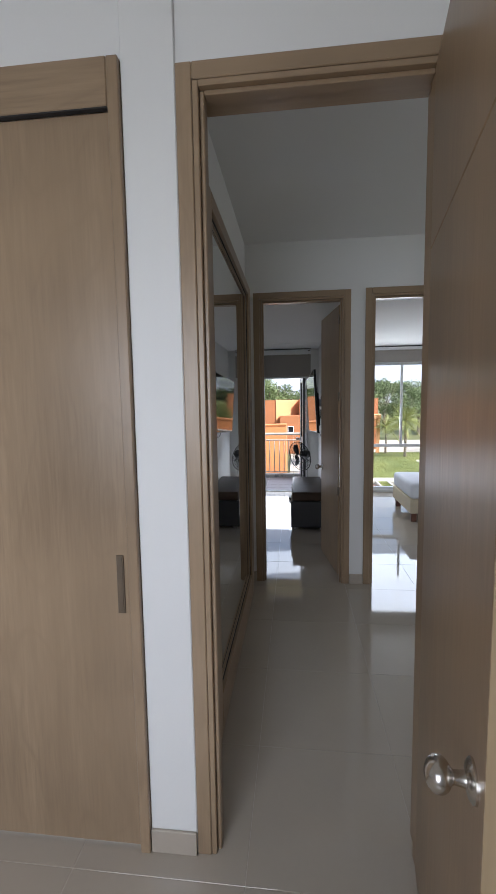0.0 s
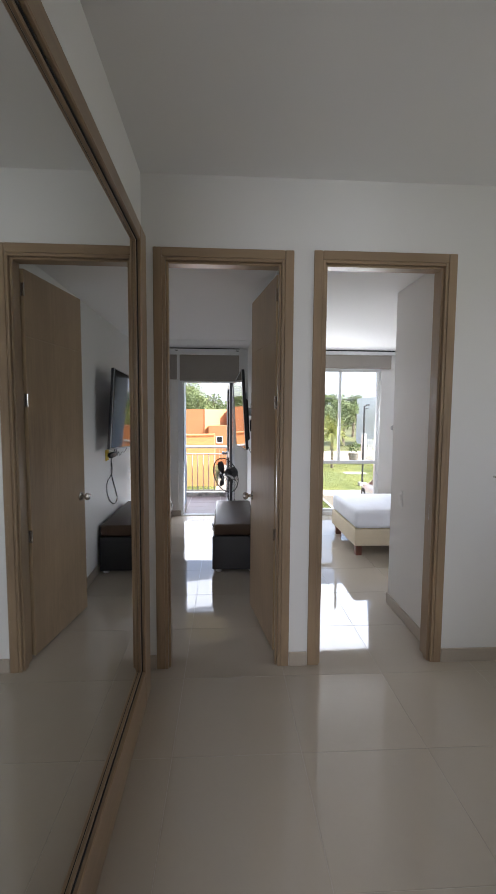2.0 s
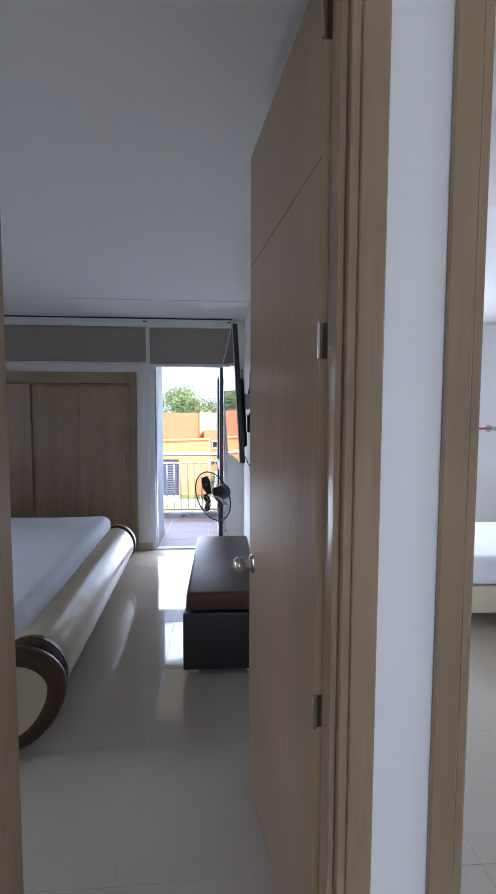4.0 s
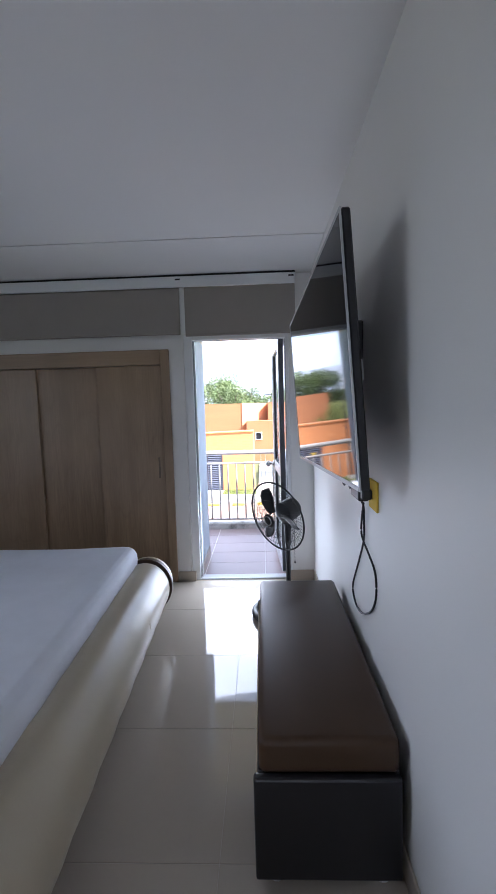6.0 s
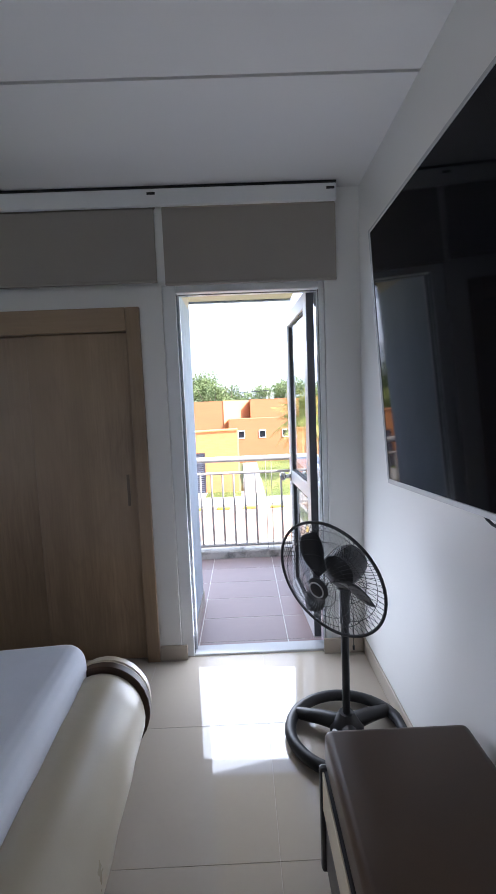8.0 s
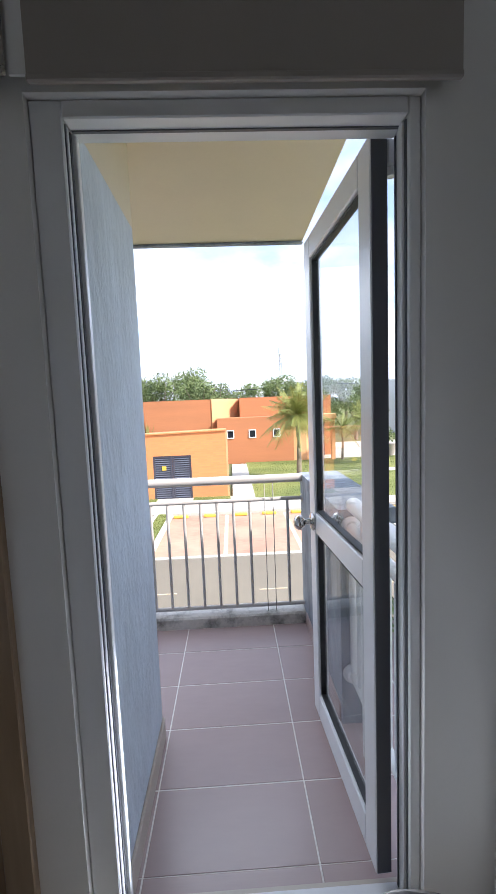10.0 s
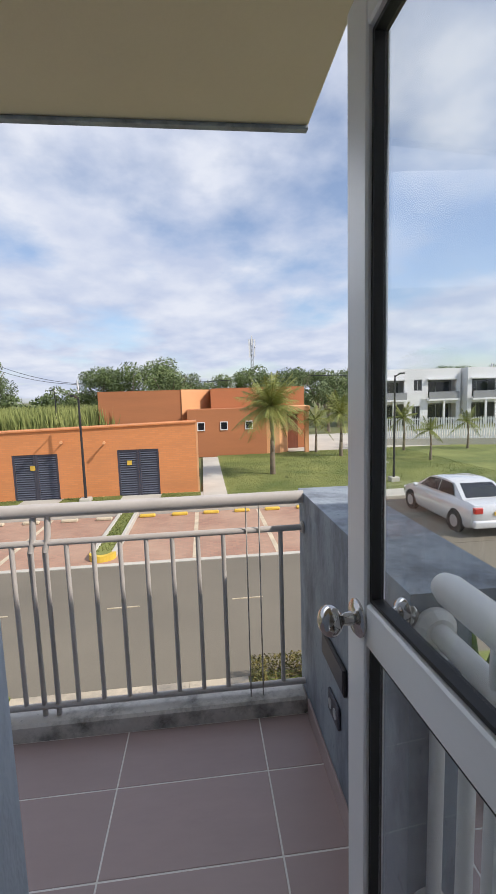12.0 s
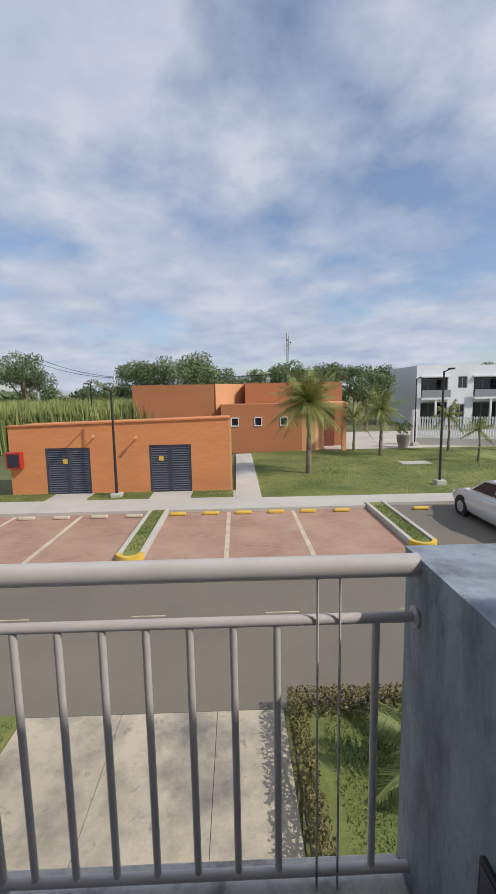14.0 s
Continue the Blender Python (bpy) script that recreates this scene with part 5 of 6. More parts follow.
for x0, x1, top in ((-7.10, -5.38, 1.88), (-3.10, -1.47, 1.93)):
    mid = (x0 + x1) / 2
    for a, b in ((x0 + 0.005, mid - 0.006), (mid + 0.006, x1 - 0.005)):
        d = part("louvre_door", join(box(a, a + 0.07, HY + 0.02, HY + 0.07, 0.03, top - 0.005), box(b - 0.07, b, HY + 0.02, HY + 0.07, 0.03, top - 0.005), box(a + 0.0705, b - 0.0705, HY + 0.02, HY + 0.07, top - 0.08, top - 0.005), box(a + 0.0705, b - 0.0705, HY + 0.02, HY + 0.07, 0.03, 0.10), box(a + 0.0705, b - 0.0705, HY + 0.12, HY + 0.14, 0.03, top - 0.005)), LOUVRE, hut, "dark grey louvred steel door")
        sl = None
        n = 19
        for k in range(n):
            z = 0.14 + (top - 0.27) * k / (n - 1)
            if sl is None:
                sl = part("slat", moved(box(a + 0.071, b - 0.071, -0.035, 0.035, -0.005, 0.005), pose(0, HY + 0.05, 0, 38)), SLAT, d, m=pose(0, 0, z))
            else:
                same_mesh(sl, pose(0, 0, z), d)
    part("warning_sign", box(mid - 0.35 * (1 if x0 > -5 else 0.3) - 0.09, mid - 0.35 * (1 if x0 > -5 else 0.3) + 0.09, HY + 0.0, HY + 0.012, top - 0.62, top - 0.44), YPAINT, hut, "small yellow warning plate")
for x, z in ((-5.15, 2.30), (-3.55, 2.22)):
    part("wall_lamp", join(cyl((x, HY, z), (x + 0.05, HY - 0.30, z + 0.06), 0.03, 8), cyl((x + 0.05, HY - 0.30, z + 0.06), (x + 0.07, HY - 0.42, z + 0.06), 0.06, 10)), CLUB2, hut, "small wall lamp arm")
hyd = thing("fire_cabinet", pose(-8.22, HY, GZ + 1.45), "red fire hose cabinet on the hut wall", "cabinet")
part("case", box(-0.3, 0.3, -0.22, -0.002, -0.32, 0.32, 0.02), REDP, hyd)
part("door", box(-0.22, 0.22, -0.235, -0.221, -0.25, 0.25, 0.01), DARKG, hyd)

# ---------------------------------------------------------------- club house
club = thing("club_house", pose(0, 0, GZ), "low rust-orange club house with flat roofs", "building")
part("wall", prism([(-6.5, 33.1), (-1.07, 33.1), (0.95, 36.2), (0.95, 42), (-6.5, 42)], 0, 4.45), CLUB, club, "rust red left volume")
# thin facing whose lighter orange stands for sun on this side
part("wall", prism([(-1.05, 33.09), (-1.02, 33.04), (1.0, 36.15), (0.97, 36.19)], 0, 4.47), CLUB2, club, "side wall in a lighter orange that paints sunlight")
part("wall", prism([(0.97, 34.5), (7.75, 34.5), (7.75, 42), (0.97, 42)], 0, 4.50), CLUB, club, "rust upper volume")
part("wall", holed(-0.66, 4.52, 0, 3.12, 31.75, 31.95, [(0.02, 0.42, 1.78, 2.25), (1.5, 1.93, 1.78, 2.25), (3.15, 3.58, 1.78, 2.25)]), CLUB, club, "rust front wing")
part("wall", box(-0.66, -0.46, 31.951, 34.49, 0, 3.12), CLUB, club)
part("wall", box(4.32, 4.52, 31.951, 34.49, 0, 3.12), CLUB, club)
part("roof", box(-0.66, 4.52, 31.951, 34.49, 2.95, 3.10), CLUB, club)
# sun on the turned porch wall is put into its colour
part("wall", prism([(4.53, 31.8), (5.4, 31.8), (6.2, 33.0), (6.2, 34.49), (4.53, 34.49)], 0, 2.85), CLUB2, club, "porch wall in a lighter orange that paints sunlight")
part("porch_roof", prism([(4.53, 31.4), (7.4, 31.4), (7.75, 34.49), (4.53, 34.49)], 2.86, 3.15), CLUB2, club)
part("porch_pillar", box(7.1, 7.35, 31.6, 31.9, 0, 2.85), CLUB2, club)
part("entrance", box(6.25, 7.2, 34.3, 34.495, 0.0, 2.5), MAHOG, club, "dark wooden entrance")
for x in (0.22, 1.715, 3.365):
    w = part("window", join(box(x - 0.25, x - 0.195, 31.70, 31.80, 1.73, 2.30), box(x + 0.195, x + 0.25, 31.70, 31.80, 1.73, 2.30), box(x - 0.1945, x + 0.1945, 31.70, 31.80, 1.73, 1.785), box(x - 0.1945, x + 0.1945, 31.70, 31.80, 2.245, 2.30)), WHITEH, club, "small square white framed window")
    part("pane", box(x - 0.2, x + 0.2, 31.85, 31.87, 1.78, 2.25), DARKG, w)


# ---------------------------------------------------------------- posts, fence, far houses
def lamp_post(x, y, h, label="slim black lamp post on a concrete foot"):
    p = thing("street_lamp", pose(x, y, GZ), label, "street lamp", "lamp posts")
    part("foot", box(-0.2, 0.2, -0.2, 0.2, 0.0, 0.25, 0.02), WALKC, p)
    part("pole", cyl((0, 0, 0.251), (0, 0, h), 0.055, 10, 0.035), POLE, p)
    part("arm", join(cyl((0, 0, h - 0.05), (0.0, -0.5, h + 0.05), 0.025, 8), box(-0.07, 0.07, -0.75, -0.45, h + 0.02, h + 0.08, 0.01)), POLE, p)
    return p


lamp_post(-4.2, 20.3, 4.05)
lamp_post(8.5, 21.3, 4.6)
lamp_post(12.6, 33.5, 4.6)
lamp_post(-9.5, 34, 4.6)


def utility_pole(x, y, h):
    p = thing("utility_pole", pose(x, y, GZ), "tall pale concrete utility pole", "utility pole", "utility poles")
    part("pole", cyl((0, 0, 0), (0, 0, h), 0.19, 10, 0.12), WHITEH, p)
    part("crossarm", box(-0.9, 0.9, -0.06, 0.06, h - 0.7, h - 0.58), GALV, p)
    return p


POLES = ((-27.6, 66, 9.4), (-16.8, 66, 6.8), (14, 70, 7.5), (42, 62, 7.5))
for q in POLES:
    utility_pole(*q)
for (xa, ya, ha), (xb, yb, hb) in zip(POLES, POLES[1:]):
    for dx in (-0.8, 0.8):
        wire = thing("power_line", pose(0, 0, 0), "sagging black power line", "cable", "power lines")
        part("wire", tube([(xa + dx + (xb - xa) * t, ya + (yb - ya) * t, GZ + ha - 0.55 + (hb - ha) * t - 1.2 * 4 * t * (1 - t) * 0.4) for t in [k / 12 for k in range(13)]], 0.03, 4), POLE, wire)
mast = thing("radio_mast", pose(10.72, 90.8, GZ), "lattice radio mast with antennas", "mast")
for sx, sy in ((-0.4, -0.4), (0.4, -0.4), (0, 0.45)):
    part("leg", cyl((sx, sy, 0), (sx * 0.5, sy * 0.5, 15.2), 0.06, 6), GALV, mast)
br = bmesh.new()
for k in range(16):
    z = k * 0.95
    f = 1 - 0.5 * z / 15.2
    g = 1 - 0.5 * (z + 0.95) / 15.2
    for (ax, ay), (bx, by) in (((-0.4, -0.4), (0.4, -0.4)), ((0.4, -0.4), (0, 0.45)), ((0, 0.45), (-0.4, -0.4))):
        br = join(br, cyl((ax * f, ay * f, z), (bx * g, by * g, z + 0.95), 0.035, 4))
part("bracing", br, GALV, mast)
for x, z in ((-0.55, 14.2), (0.55, 14.2), (0.0, 14.9), (-0.5, 12.4), (0.5, 12.6)):
    part("antenna", box(x - 0.13, x + 0.13, -0.6, -0.45, z - 0.9, z + 0.9), WHITEH, mast)

fence = thing("slat_fence", pose(0, 0, GZ), "white steel slat fence on a low wall", "fence")
FA, FB = Vector((12.9, 34.0, 0)), Vector((24.0, 30.2, 0))
fd = (FB - FA)
ang = math.degrees(math.atan2(fd.y, fd.x))
part("low_wall", box(0, fd.length, -0.1, 0.1, 0, 0.5), WALKC, fence, "low grey wall", m=pose(FA.x, FA.y, 0, 0, 0, ang))
for z in (0.55, 1.85):
    part("rail", box(0, fd.length, -0.03, 0.03, z, z + 0.06), WHITEH, fence, m=pose(FA.x, FA.y, 0, 0, 0, ang))
part("gate_post", box(12.6, 12.95, 33.9, 34.25, 0, 2.45, 0.02), WHITEH, fence, "white gate post")
s0 = None
for k in range(int(fd.length / 0.16)):
    mm = pose(FA.x, FA.y, 0, 0, 0, ang) @ pose(0.08 + 0.16 * k, -0.05, 0)
    if s0 is None:
        s0 = part("slat", box(-0.045, 0.045, -0.015, 0.015, 0.36, 2.0), WHITEH, fence, m=mm)
    else:
        same_mesh(s0, mm)


def town_house(x, y, w):
    """Two storeys with recessed loggias at both ends and a small window between them."""
    h = thing("town_house", pose(x, y, GZ), "white two-storey town house with deep shaded loggias", "house", "row of town houses")
    lo = [(0.5, 3.4, 0.0, 2.45), (4.3, 5.3, 0.0, 2.2), (6.2, w - 0.5, 0.0, 2.45), (0.5, 3.4, 3.05, 5.05), (4.5, 5.5, 3.9, 5.15), (6.2, w - 0.5, 3.05, 5.05)]
    part("wall", holed(0, w, 0, 6.35, 0, 0.2, lo), WHITEH, h)
    part("wall", box(0, 0.2, 0.201, 8, 0, 6.35), WHITEH, h)
    part("wall", box(w - 0.2, w, 0.201, 8, 0, 6.35), WHITEH, h)
    part("wall", box(0.201, w - 0.201, 1.5, 1.7, 0, 6.0), GREYH, h, "grey wall at the back of the loggias")
    part("roof", box(0.201, w - 0.201, 0.201, 8, 6.05, 6.25), WHITEH, h)
    part("floor_slab", box(0.201, w - 0.201, 0.201, 1.499, 2.7, 2.95), WHITEH, h)
    for a, b, za, zb in (lo[3], lo[5]):
        bal = part("balcony", box(a - 0.15, b + 0.15, -0.55, -0.001, 2.75, 2.95), WHITEH, h, "white balcony slab")
        part("parapet", box(a - 0.1, b + 0.1, -0.5, -0.42, 2.951, 3.75), GREYH, bal, "grey balcony front")
        part("column", box((a + b) / 2 - 0.1, (a + b) / 2 + 0.1, -0.5, -0.3, 0, 2.749), WHITEH, h, "white column")
        part("canopy", box(a - 0.15, b + 0.15, -0.35, -0.001, 5.1, 5.22), WHITEH, h)
    for a, b, za, zb in lo:
        deep = 1.35 if b - a > 1.5 else 0.1
        zt = zb - 0.001 if deep < 1 else zb - 0.1
        wd = part("window", holed(a + 0.001, b - 0.001, za + 0.001, zt, deep, deep + 0.06, [(a + 0.08, (a + b) / 2 - 0.04, za + 0.08, zt - 0.08), ((a + b) / 2 + 0.04, b - 0.08, za + 0.08, zt - 0.08)]), GREYH, h)
        for pa, pb in ((a + 0.08, (a + b) / 2 - 0.04), ((a + b) / 2 + 0.04, b - 0.08)):
            part("pane", box(pa, pb, deep + 0.02, deep + 0.035, za + 0.08, zt - 0.08), DARKG, wd)
    return h


for k in range(3):
    town_house(19.6 + 10.3 * k, 50 - 1.0 * k, 10.1)


# ---------------------------------------------------------------- plants
def leaf_cards(rng, centres, radius, count, size, flat=0.75):
    """Loose leaf clumps: bent four-sided leaves scattered in uneven lobes."""
    V, F = [], []
    for (cx, cy, cz), r in zip(centres, radius):
        n = int(count * (r ** 2))
        u = rng.normal(size=(n, 3))
        u /= np.linalg.norm(u, axis=1)[:, None]
        d = r * (0.55 + 0.5 * rng.random(n))
        for i in range(n):
            p = np.array((cx, cy, cz)) + u[i] * d[i] * np.array((1, 1, flat))
            a = rng.normal(size=3)
            a /= np.linalg.norm(a)
            b = np.cross(a, u[i] + 0.3 * rng.normal(size=3))
            b /= np.linalg.norm(b) + 1e-6
            s = size * (0.6 + 0.8 * rng.random())
            k = len(V)
            V += [p - a * s, p + b * s * 0.55, p + a * s + u[i] * s * 0.3, p - b * s * 0.55]
            F.append((k, k + 1, k + 2, k + 3))
    return V, F


def tree(x, y, h, spread, seed, mat=LEAF, label="broad green tree behind the houses", dens=230, size=0.125, group="trees on the skyline"):
    rng = np.random.default_rng(seed)
    t = thing("tree", pose(x, y, GZ), label, "tree", group)
    top = h * 0.55
    part("trunk", join(tube([(0, 0, 0), (0.1, 0.05, top * 0.5), (0.0, 0.1, top)], [h * 0.035, h * 0.028, h * 0.018], 8),
                       *[tube([(0, 0, top * 0.55), (math.cos(a) * spread * 0.3, math.sin(a) * spread * 0.3, top * 0.9), (math.cos(a) * spread * 0.6, math.sin(a) * spread * 0.6, h * 0.75)], [h * 0.016, h * 0.01, h * 0.004], 6) for a in (0.4, 1.9, 3.4, 5.0)]), BARK, t)
    cs, rs = [], []
    for k in range(11):
        a, q = rng.uniform(0, 6.28), spread * math.sqrt(rng.random()) * 0.75
        cs.append((math.cos(a) * q, math.sin(a) * q, h * (0.52 + 0.33 * rng.random() * (1 - 0.4 * q / spread))))
        rs.append(spread * rng.uniform(0.28, 0.45))
    V, F = leaf_cards(rng, cs, rs, dens, size)
    raw("crown", V, F, mat, t)
    return t


for k, (x, y, h, s) in enumerate(((-27.6, 62, 9.4, 4.3), (-38, 60, 10.5, 4.8), (-16.2, 60, 5.8, 3.0), (-12.5, 62, 8.2, 3.6), (-8.5, 60, 8.4, 3.6), (-5.0, 61, 9.0, 3.6), (-1.5, 63, 7.6, 3.2),
                                  (3.5, 72, 7.6, 3.2), (8.0, 66, 8.4, 3.6), (11.5, 64, 8.2, 3.6), (15.0, 68, 8.4, 3.6), (19.0, 72, 8.0, 3.4), (24, 74, 7.6, 3.6), (30, 76, 7.2, 3.6), (37, 78, 7.4, 3.8),
                                  (-40, 66, 7.6, 4.0), (-47, 66, 8.4, 4.4), (9.5, 48, 5.6, 2.2), (13, 46, 5.4, 2.0), (16, 52, 6.0, 2.3), (-3, 52, 7.6, 3.0), (44, 74, 8, 4), (52, 74, 8, 4))):
    tree(x, y, h * 1.12, s * 1.05, 30 + k, LEAF if k % 3 else LEAF2)


def far_woods():
    rng = np.random.default_rng(5)
    cs, rs = [], []
    for k in range(130):
        x = -150 + 300 * k / 129 + rng.uniform(-1, 1)
        cs.append((x, 110 + rng.uniform(0, 14), GZ + rng.uniform(1.6, 4.6)))
        rs.append(rng.uniform(1.8, 3.4))
    V, F = leaf_cards(rng, cs, rs, 26, 0.5)
    tagged(raw("woods", V, F, LEAF2), "dark line of far woods", "woods", "", "stuff")


far_woods()


def cane_field():
    rng = np.random.default_rng(9)
    V, F = [], []
    n = 17000
    X, Y = rng.uniform(-45, -5.5, n), 33 + rng.random(n) ** 1.6 * 24
    for i in range(n):
        h = rng.uniform(2.2, 3.7)
        for _ in range(2):
            a, w = rng.uniform(0, 6.28), 0.045
            lx, ly = rng.uniform(-0.5, 0.5), rng.uniform(-0.5, 0.5)
            k = len(V)
            c, s = math.cos(a) * w, math.sin(a) * w
            V += [(X[i] - c, Y[i] - s, GZ), (X[i] + c, Y[i] + s, GZ), (X[i] + c + lx * 0.4, Y[i] + s + ly * 0.4, GZ + h * 0.7), (X[i] - c + lx * 0.4, Y[i] - s + ly * 0.4, GZ + h * 0.7), (X[i] + lx, Y[i] + ly, GZ + h)]
            F += [(k, k + 1, k + 2, k + 3), (k + 3, k + 2, k + 4)]
    tagged(raw("cane_field", V, F, CANE), "tall dense green cane field", "field", "", "stuff")


cane_field()


def palm(x, y, trunk, frond, seed, n=20, label="young palm with arching yellow-green fronds", name="palm_tree"):
    rng = np.random.default_rng(seed)
    t = thing(name, pose(x, y, GZ + 0.05), label, "palm", "palms on the lawn")
    pts = [(0.05 * math.sin(k * 0.7) * k / 6, 0.03 * math.cos(k) * k / 6, trunk * k / 6) for k in range(7)]
    part("trunk", tube(pts, [trunk * (0.043 - 0.017 * k / 6) for k in range(7)], 10), BARK, t, "", True)
    top = Vector(pts[-1])
    for k in range(n):
        a = 2.4 * k + rng.uniform(-0.25, 0.25)
        up = -0.45 + 1.95 * (k + 0.5) / n + rng.uniform(-0.12, 0.12)
        size = frond * rng.uniform(0.82, 1.08)
        V, F = [], []
        spine = []
        for s in range(9):
            f = s / 8
            r = size * f * (0.30 + 0.62 * math.cos(up)) * (1 + 0.12 * f)
            spine.append(top + Vector((math.cos(a) * r, math.sin(a) * r, size * (f * math.sin(up) - f * f * 0.42 * (1.25 - math.sin(up))))))
        side = Vector((-math.sin(a), math.cos(a), 0))
        for s in range(1, 9):
            for q in (0.0, 0.15, 0.3, 0.45, 0.6, 0.75, 0.9):
                p = spine[s - 1].lerp(spine[s], q)
                w = frond * 0.31 * math.sin(math.pi * min(1, (s - 1 + q) / 8 * 0.85 + 0.12))
                d = (spine[s] - spine[s - 1]).normalized()
                for sg in (-1, 1):
                    i = len(V)
                    tip = p + side * sg * w + d * w * 0.6 + Vector((0, 0, -w * rng.uniform(0.35, 1.0)))
                    V += [p - d * 0.010, p + d * 0.012, tip]
                    F.append((i, i + 1, i + 2))
        for s in range(8):
            i = len(V)
            V += [spine[s] + side * 0.015, spine[s] - side * 0.015, spine[s + 1] - side * 0.01, spine[s + 1] + side * 0.01]
            F.append((i, i + 1, i + 2, i + 3))
        raw("frond", V, F, PALM, t)
    return t


palm(3.67, 24.3, 3.35, 1.85, 1, 46)
palm(8.75, 29.2, 2.7, 1.6, 2, 22)
palm(7.8, 31.5, 2.2, 1.3, 3, 14)
palm(13.4, 30.4, 2.2, 1.15, 4, 11)
palm(12.96, 26.3, 1.7, 0.95, 5, 10)
palm(17.6, 30.0, 1.8, 1.1, 6, 10)
palm(2.30, 8.35, 0.25, 0.85, 8, 14, "low feathery palm shrub on the front lawn", "palm_shrub")


def hedge(x0, x1, y0, y1, h, seed):
    rng = np.random.default_rng(seed)
    hd = thing("hedge", pose(0, 0, GZ), "clipped low hedge with yellow-brown tips", "hedge", "hedges of the front lawn")
    n = int((x1 - x0) * (y1 - y0) * 5200) + 600
    V, F = [], []
    for i in range(n):
        p = np.array((rng.uniform(x0, x1), rng.uniform(y0, y1), h * (1 - 0.75 * rng.random() ** 2)))
        a = rng.normal(size=3)
        b = rng.normal(size=3)
        a /= np.linalg.norm(a)
        b /= np.linalg.norm(b)
        s = rng.uniform(0.014, 0.03)
        k = len(V)
        V += [p - a * s, p + b * s * 0.6, p + a * s, p - b * s * 0.6]
        F.append((k, k + 1, k + 2, k + 3))
    raw("leaves", V, F, HEDGE, hd)
    part("stems", join(*[cyl((rng.uniform(x0, x1), rng.uniform(y0, y1), 0), (rng.uniform(x0, x1), rng.uniform(y0, y1), h * 0.8), 0.008, 5) for _ in range(14)]), BARK, hd)


hedge(0.87, 1.05, 6.4, 9.14, 0.36, 11)
hedge(0.87, 2.9, 9.15, 9.36, 0.34, 13)


def yucca(x, y, stem, length, seed):
    rng = np.random.default_rng(seed)
    t = thing("yucca", pose(x, y, GZ + 0.03), "tall spiky green plant beside the balcony", "plant")
    part("stem", tube([(0, 0, 0), (0.03, 0.02, stem * 0.5), (0, 0, stem)], [0.06, 0.05, 0.045], 8), BARK, t, "", True)
    for k in range(34):
        a, up = 2.4 * k, 0.15 + 1.3 * k / 33
        ln = length * rng.uniform(0.8, 1.1)
        d, s = Vector((math.cos(a), math.sin(a), 0)), Vector((-math.sin(a), math.cos(a), 0))
        V, F = [], []
        for q in range(6):
            f = q / 5
            c = Vector((0, 0, stem - 0.05)) + d * ln * f * math.cos(up) + Vector((0, 0, ln * (f * math.sin(up) - 0.28 * f * f)))
            w = 0.024 * math.sin(math.pi * (0.12 + 0.86 * f))
            V += [c - s * w + Vector((0, 0, w * 0.5)), c, c + s * w + Vector((0, 0, w * 0.5))]
            if q:
                i = 3 * q
                F += [(i - 3, i - 2, i + 1, i), (i - 2, i - 1, i + 2, i + 1)]
        raw("leaf", V, F, YUCCA, t)
    return t


yucca(1.38, 5.28, 2.55, 0.62, 4)

# potted plant on the forecourt
pot = thing("plant_pot", pose(11.45, 32.6, GZ + 0.03), "grey pot with a spiky shrub", "plant")
part("pot", lathe([(0.28, 0), (0.42, 0.5), (0.45, 0.85), (0.40, 0.85)], 18), CLAY, pot, "", True)
rngp = np.random.default_rng(3)
Vp, Fp = leaf_cards(rngp, [(0, 0, 1.25), (0.15, 0, 1.6)], [0.5, 0.35], 260, 0.13)
raw("leaves", Vp, Fp, LEAF, pot)
slabp = solid("manhole_slab", box(8.9, 10.4, 26.0, 26.9, GZ - 0.1, GZ + 0.085), WALKC, "pale concrete cover slab in the lawn", "slab")


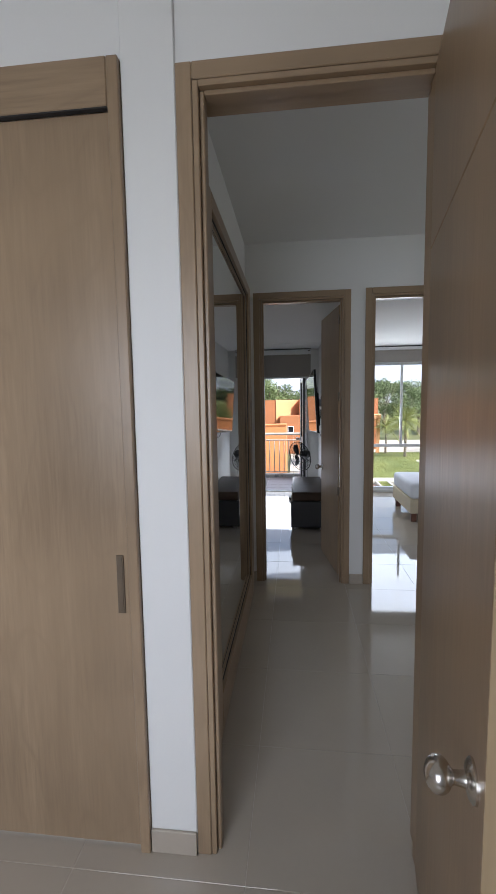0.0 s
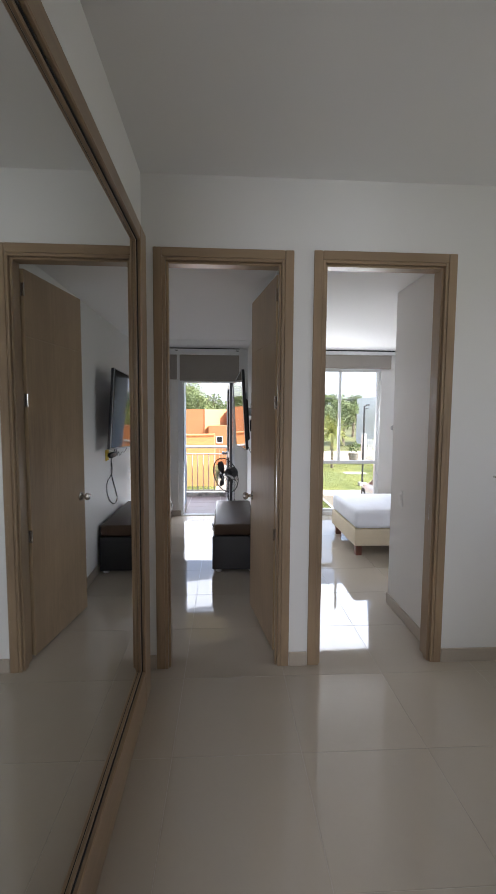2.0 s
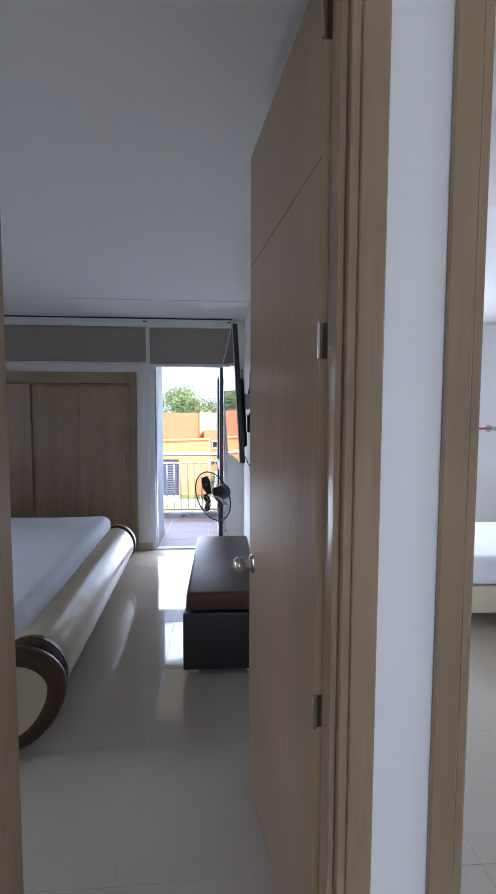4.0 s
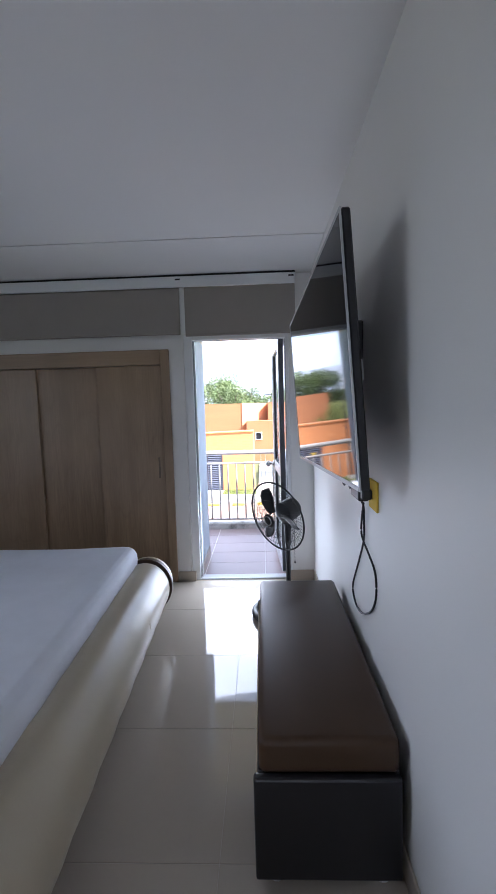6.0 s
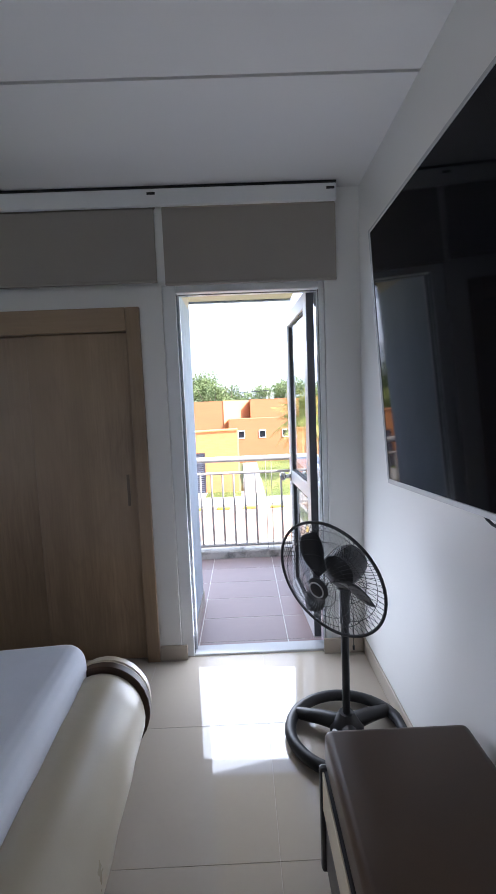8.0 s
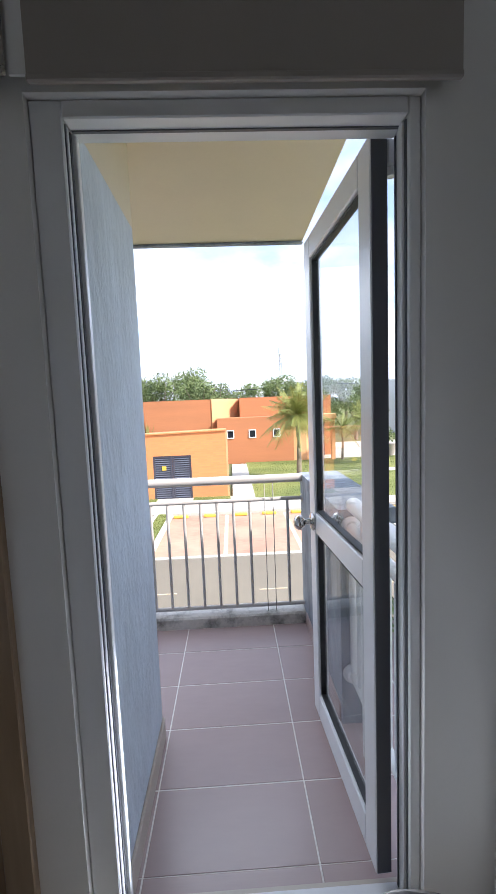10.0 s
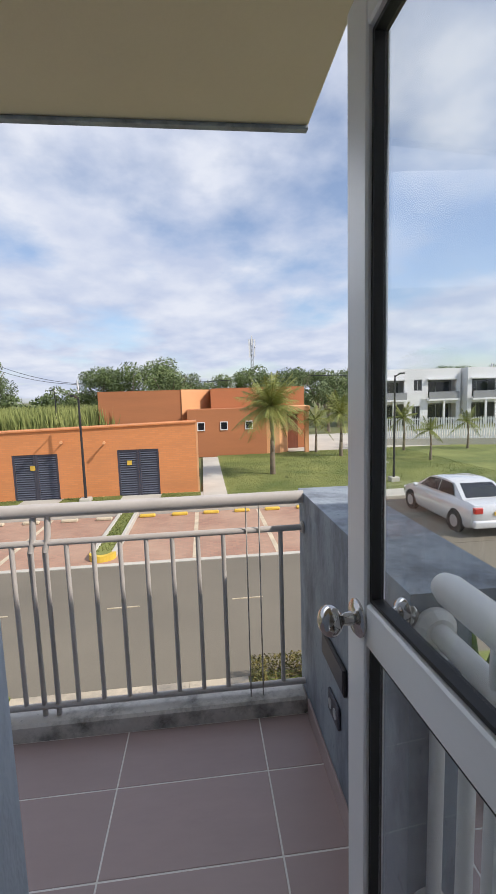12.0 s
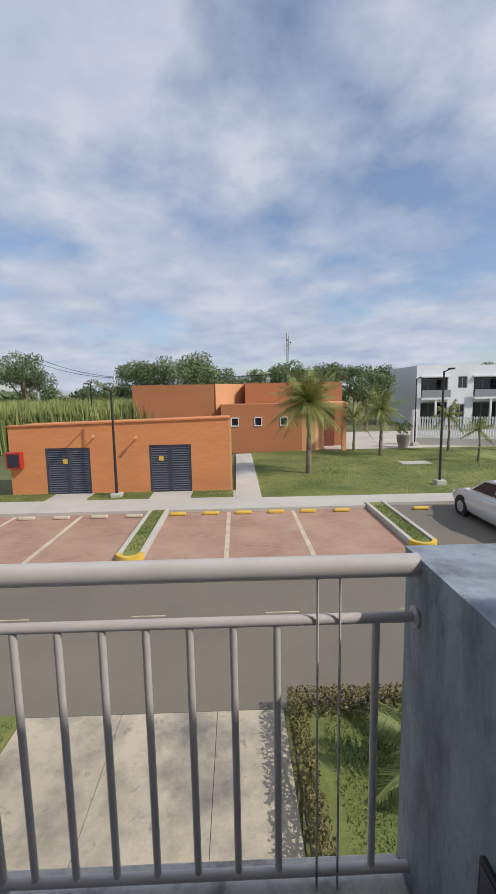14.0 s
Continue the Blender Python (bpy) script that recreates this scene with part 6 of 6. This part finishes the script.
# ---------------------------------------------------------------- parked car
def car(x, y, label):
    """A four-door saloon whose tail points along -y."""
    c = thing("car", pose(x, y, GZ) @ Matrix.Diagonal((0.96, 0.95, 0.90, 1.0)), label, "car")
    LEN, HW = 4.35, 0.85
    # side outline: position along the car, lower and upper edge, half width
    prof = [(0.0, 0.42, 0.80, 0.70), (0.08, 0.30, 0.95, 0.79), (0.35, 0.22, 1.00, 0.83), (0.75, 0.20, 1.02, 0.85), (1.2, 0.20, 1.00, 0.86), (2.0, 0.19, 0.97, 0.86), (2.9, 0.20, 0.95, 0.86), (3.3, 0.21, 0.92, 0.85), (3.9, 0.24, 0.82, 0.81), (4.22, 0.30, 0.70, 0.72), (4.35, 0.40, 0.58, 0.60)]
    bm = bmesh.new()
    rings = []
    for yy, z0, z1, w in prof:
        ring = [(-w * 0.90, z0), (-w, z0 + 0.12), (-w * 1.01, (z0 + z1) / 2), (-w * 0.97, z1 - 0.10), (-w * 0.86, z1), (0, z1 + 0.03), (w * 0.86, z1), (w * 0.97, z1 - 0.10), (w * 1.01, (z0 + z1) / 2), (w, z0 + 0.12), (w * 0.90, z0)]
        rings.append([bm.verts.new((px, yy, pz)) for px, pz in ring])
    for A, B in zip(rings, rings[1:]):
        for k in range(11):
            bm.faces.new((A[k], A[(k + 1) % 11], B[(k + 1) % 11], B[k]))
    bm.faces.new(rings[0])
    bm.faces.new(rings[-1][::-1])
    bmesh.ops.recalc_face_normals(bm, faces=bm.faces[:])
    body = part("body", bm, CARP, c, "silver painted body", True)
    cab = [(0.55, 0.99, 0.70, 0.02), (1.15, 1.42, 0.60, 0.0), (1.6, 1.475, 0.60, 0.0), (2.2, 1.46, 0.60, 0.0), (2.55, 1.38, 0.61, 0.0), (3.35, 0.93, 0.70, 0.0)]
    bm = bmesh.new()
    rr = []
    for yy, zt, w, _ in cab:
        base = 0.985 if yy < 2.6 else 0.93
        rr.append([bm.verts.new(p) for p in ((-0.76, yy, base - 0.03), (-w - 0.02, yy, zt - 0.02), (-w + 0.1, yy, zt + 0.015), (w - 0.1, yy, zt + 0.015), (w + 0.02, yy, zt - 0.02), (0.76, yy, base - 0.03))])
    for A, B in zip(rr, rr[1:]):
        for k in range(5):
            bm.faces.new((A[k], A[k + 1], B[k + 1], B[k]))
    bm.faces.new(rr[0])
    bm.faces.new(rr[-1][::-1])
    bmesh.ops.recalc_face_normals(bm, faces=bm.faces[:])
    part("roof", bm, CARP, c, "silver roof and pillars", True)
    def quad(name, pts, off, label):
        v = [Vector(p) for p in pts]
        nrm = (v[1] - v[0]).cross(v[2] - v[0]).normalized()
        nrm = nrm if nrm.dot(Vector(off)) > 0 else -nrm
        bmq = bmesh.new()
        lo = [bmq.verts.new(p + nrm * 0.004) for p in v]
        hi = [bmq.verts.new(p + nrm * 0.016) for p in v]
        n = len(v)
        for k in range(n):
            bmq.faces.new((lo[k], lo[(k + 1) % n], hi[(k + 1) % n], hi[k]))
        bmq.faces.new(lo[::-1])
        bmq.faces.new(hi)
        bmesh.ops.recalc_face_normals(bmq, faces=bmq.faces[:])
        part(name, bmq, DARKG, c, label)
    quad("rear_window", [(-0.60, 0.62, 1.045), (0.60, 0.62, 1.045), (0.50, 1.10, 1.395), (-0.50, 1.10, 1.395)], (0, -1, 1), "dark rear window")
    quad("windscreen", [(-0.60, 3.22, 1.00), (0.60, 3.22, 1.00), (0.52, 2.62, 1.345), (-0.52, 2.62, 1.345)], (0, 1, 1), "dark windscreen")
    for s in (-1, 1):
        quad("side_window", [(s * 0.745, 0.95, 1.05), (s * 0.745, 1.80, 1.03), (s * 0.635, 1.80, 1.405), (s * 0.645, 1.22, 1.385)], (s, 0, 0.2), "dark side window")
        quad("side_window", [(s * 0.745, 1.86, 1.03), (s * 0.745, 2.95, 1.00), (s * 0.655, 2.45, 1.36), (s * 0.635, 1.86, 1.405)], (s, 0, 0.2), "dark side window")
        part("tail_light", box(s * 0.62 - 0.13, s * 0.62 + 0.13, -0.02, 0.12, 0.72, 0.90, 0.02), REDP, c, "red tail light")
        part("head_light", box(s * 0.52 - 0.14, s * 0.52 + 0.14, 4.22, 4.36, 0.52, 0.66, 0.03), WHITEP, c)
        part("mirror", box(s * 0.93 - 0.09, s * 0.93 + 0.07, 2.86, 3.0, 0.95, 1.07, 0.03), CARP, c)
        for yy in (1.60, 2.35):
            part("door_handle", box(s * 0.865 - 0.012, s * 0.865 + 0.012, yy - 0.09, yy + 0.09, 0.80, 0.83, 0.004), CARP, c)
        for yy in (0.78, 3.42):
            w = part("wheel", moved(lathe([(0.20, -0.10), (0.29, -0.105), (0.315, -0.06), (0.315, 0.06), (0.29, 0.105), (0.20, 0.10)], 24), pose(s * 0.76, yy, 0.315, 0, 90)), TYRE, c, "", True)
            part("rim", join(cyl((s * 0.78, yy, 0.315), (s * 0.872, yy, 0.315), 0.195, 20), *[moved(box(-0.006, 0.006, -0.02, 0.02, 0.03, 0.18), pose(s * 0.876, yy, 0.315, 72 * k)) for k in range(5)]), GALV, w)
            part("arch", moved(lathe([(0.375, -0.06), (0.375, 0.06), (0.33, 0.07), (0.33, -0.07)], 24), pose(s * 0.80, yy, 0.33, 0, 90)), TYRE, c, "dark wheel arch")
    part("plate", box(-0.17, 0.17, -0.032, -0.012, 0.66, 0.78, 0.004), YPAINT, c, "yellow licence plate")
    part("plate_text", box(-0.12, 0.12, -0.0335, -0.0325, 0.695, 0.745), TYRE, c, "dark plate characters")
    part("bumper", box(-0.76, 0.76, -0.06, 0.25, 0.28, 0.52, 0.06, 3), CARP, c, "", True)
    return c


car(8.06, 14.05, "silver four-door saloon parked in a bay")

# ---------------------------------------------------------------- tiles
TP, TQ = 0.586, 0.573
JX, JY = 0.376 - 6 * TP, 0.466 - 11 * TQ
t0 = None
for i in range(14):
    for j in range(19):
        x, y = JX + i * TP, JY + j * TQ
        if x > 4.4 or y > FAR + 0.02:
            continue
        w = TP - 0.002
        d = min(TQ - 0.002, FAR + 0.12 - y)
        if t0 is None:
            t0 = part("tile", box(0.001, w + 0.001, 0.001, w + 0.001, -0.01, 0.0, 0.0006), TILE, floor, "", m=pose(x, y, 0) @ Matrix.Diagonal((1, d / w, 1, 1)))
        else:
            same_mesh(t0, pose(x, y, 0) @ Matrix.Diagonal((1, d / w, 1, 1)), floor)
bfloor = bpy.data.objects["balcony_floor"]
BXT, BYT = 0.536, 0.2935
b0 = None
for i in range(-5, 3):
    for j in range(-4, 3):
        x, y = 0.002 + i * BXT, 4.924 + j * BYT
        y1 = min(y + BYT, 5.474)
        y0 = max(y, FAR + 0.131)
        if y1 - y0 < 0.02:
            continue
        if b0 is None:
            b0 = part("tile", box(0.0028, BXT - 0.0028, 0.0028, BYT - 0.0028, -0.01, 0.0, 0.001), BTILE, bfloor, m=pose(x, y0, BZ) @ Matrix.Diagonal((1, (y1 - y0) / BYT, 1, 1)))
        else:
            same_mesh(b0, pose(x, y0, BZ) @ Matrix.Diagonal((1, (y1 - y0) / BYT, 1, 1)), bfloor)
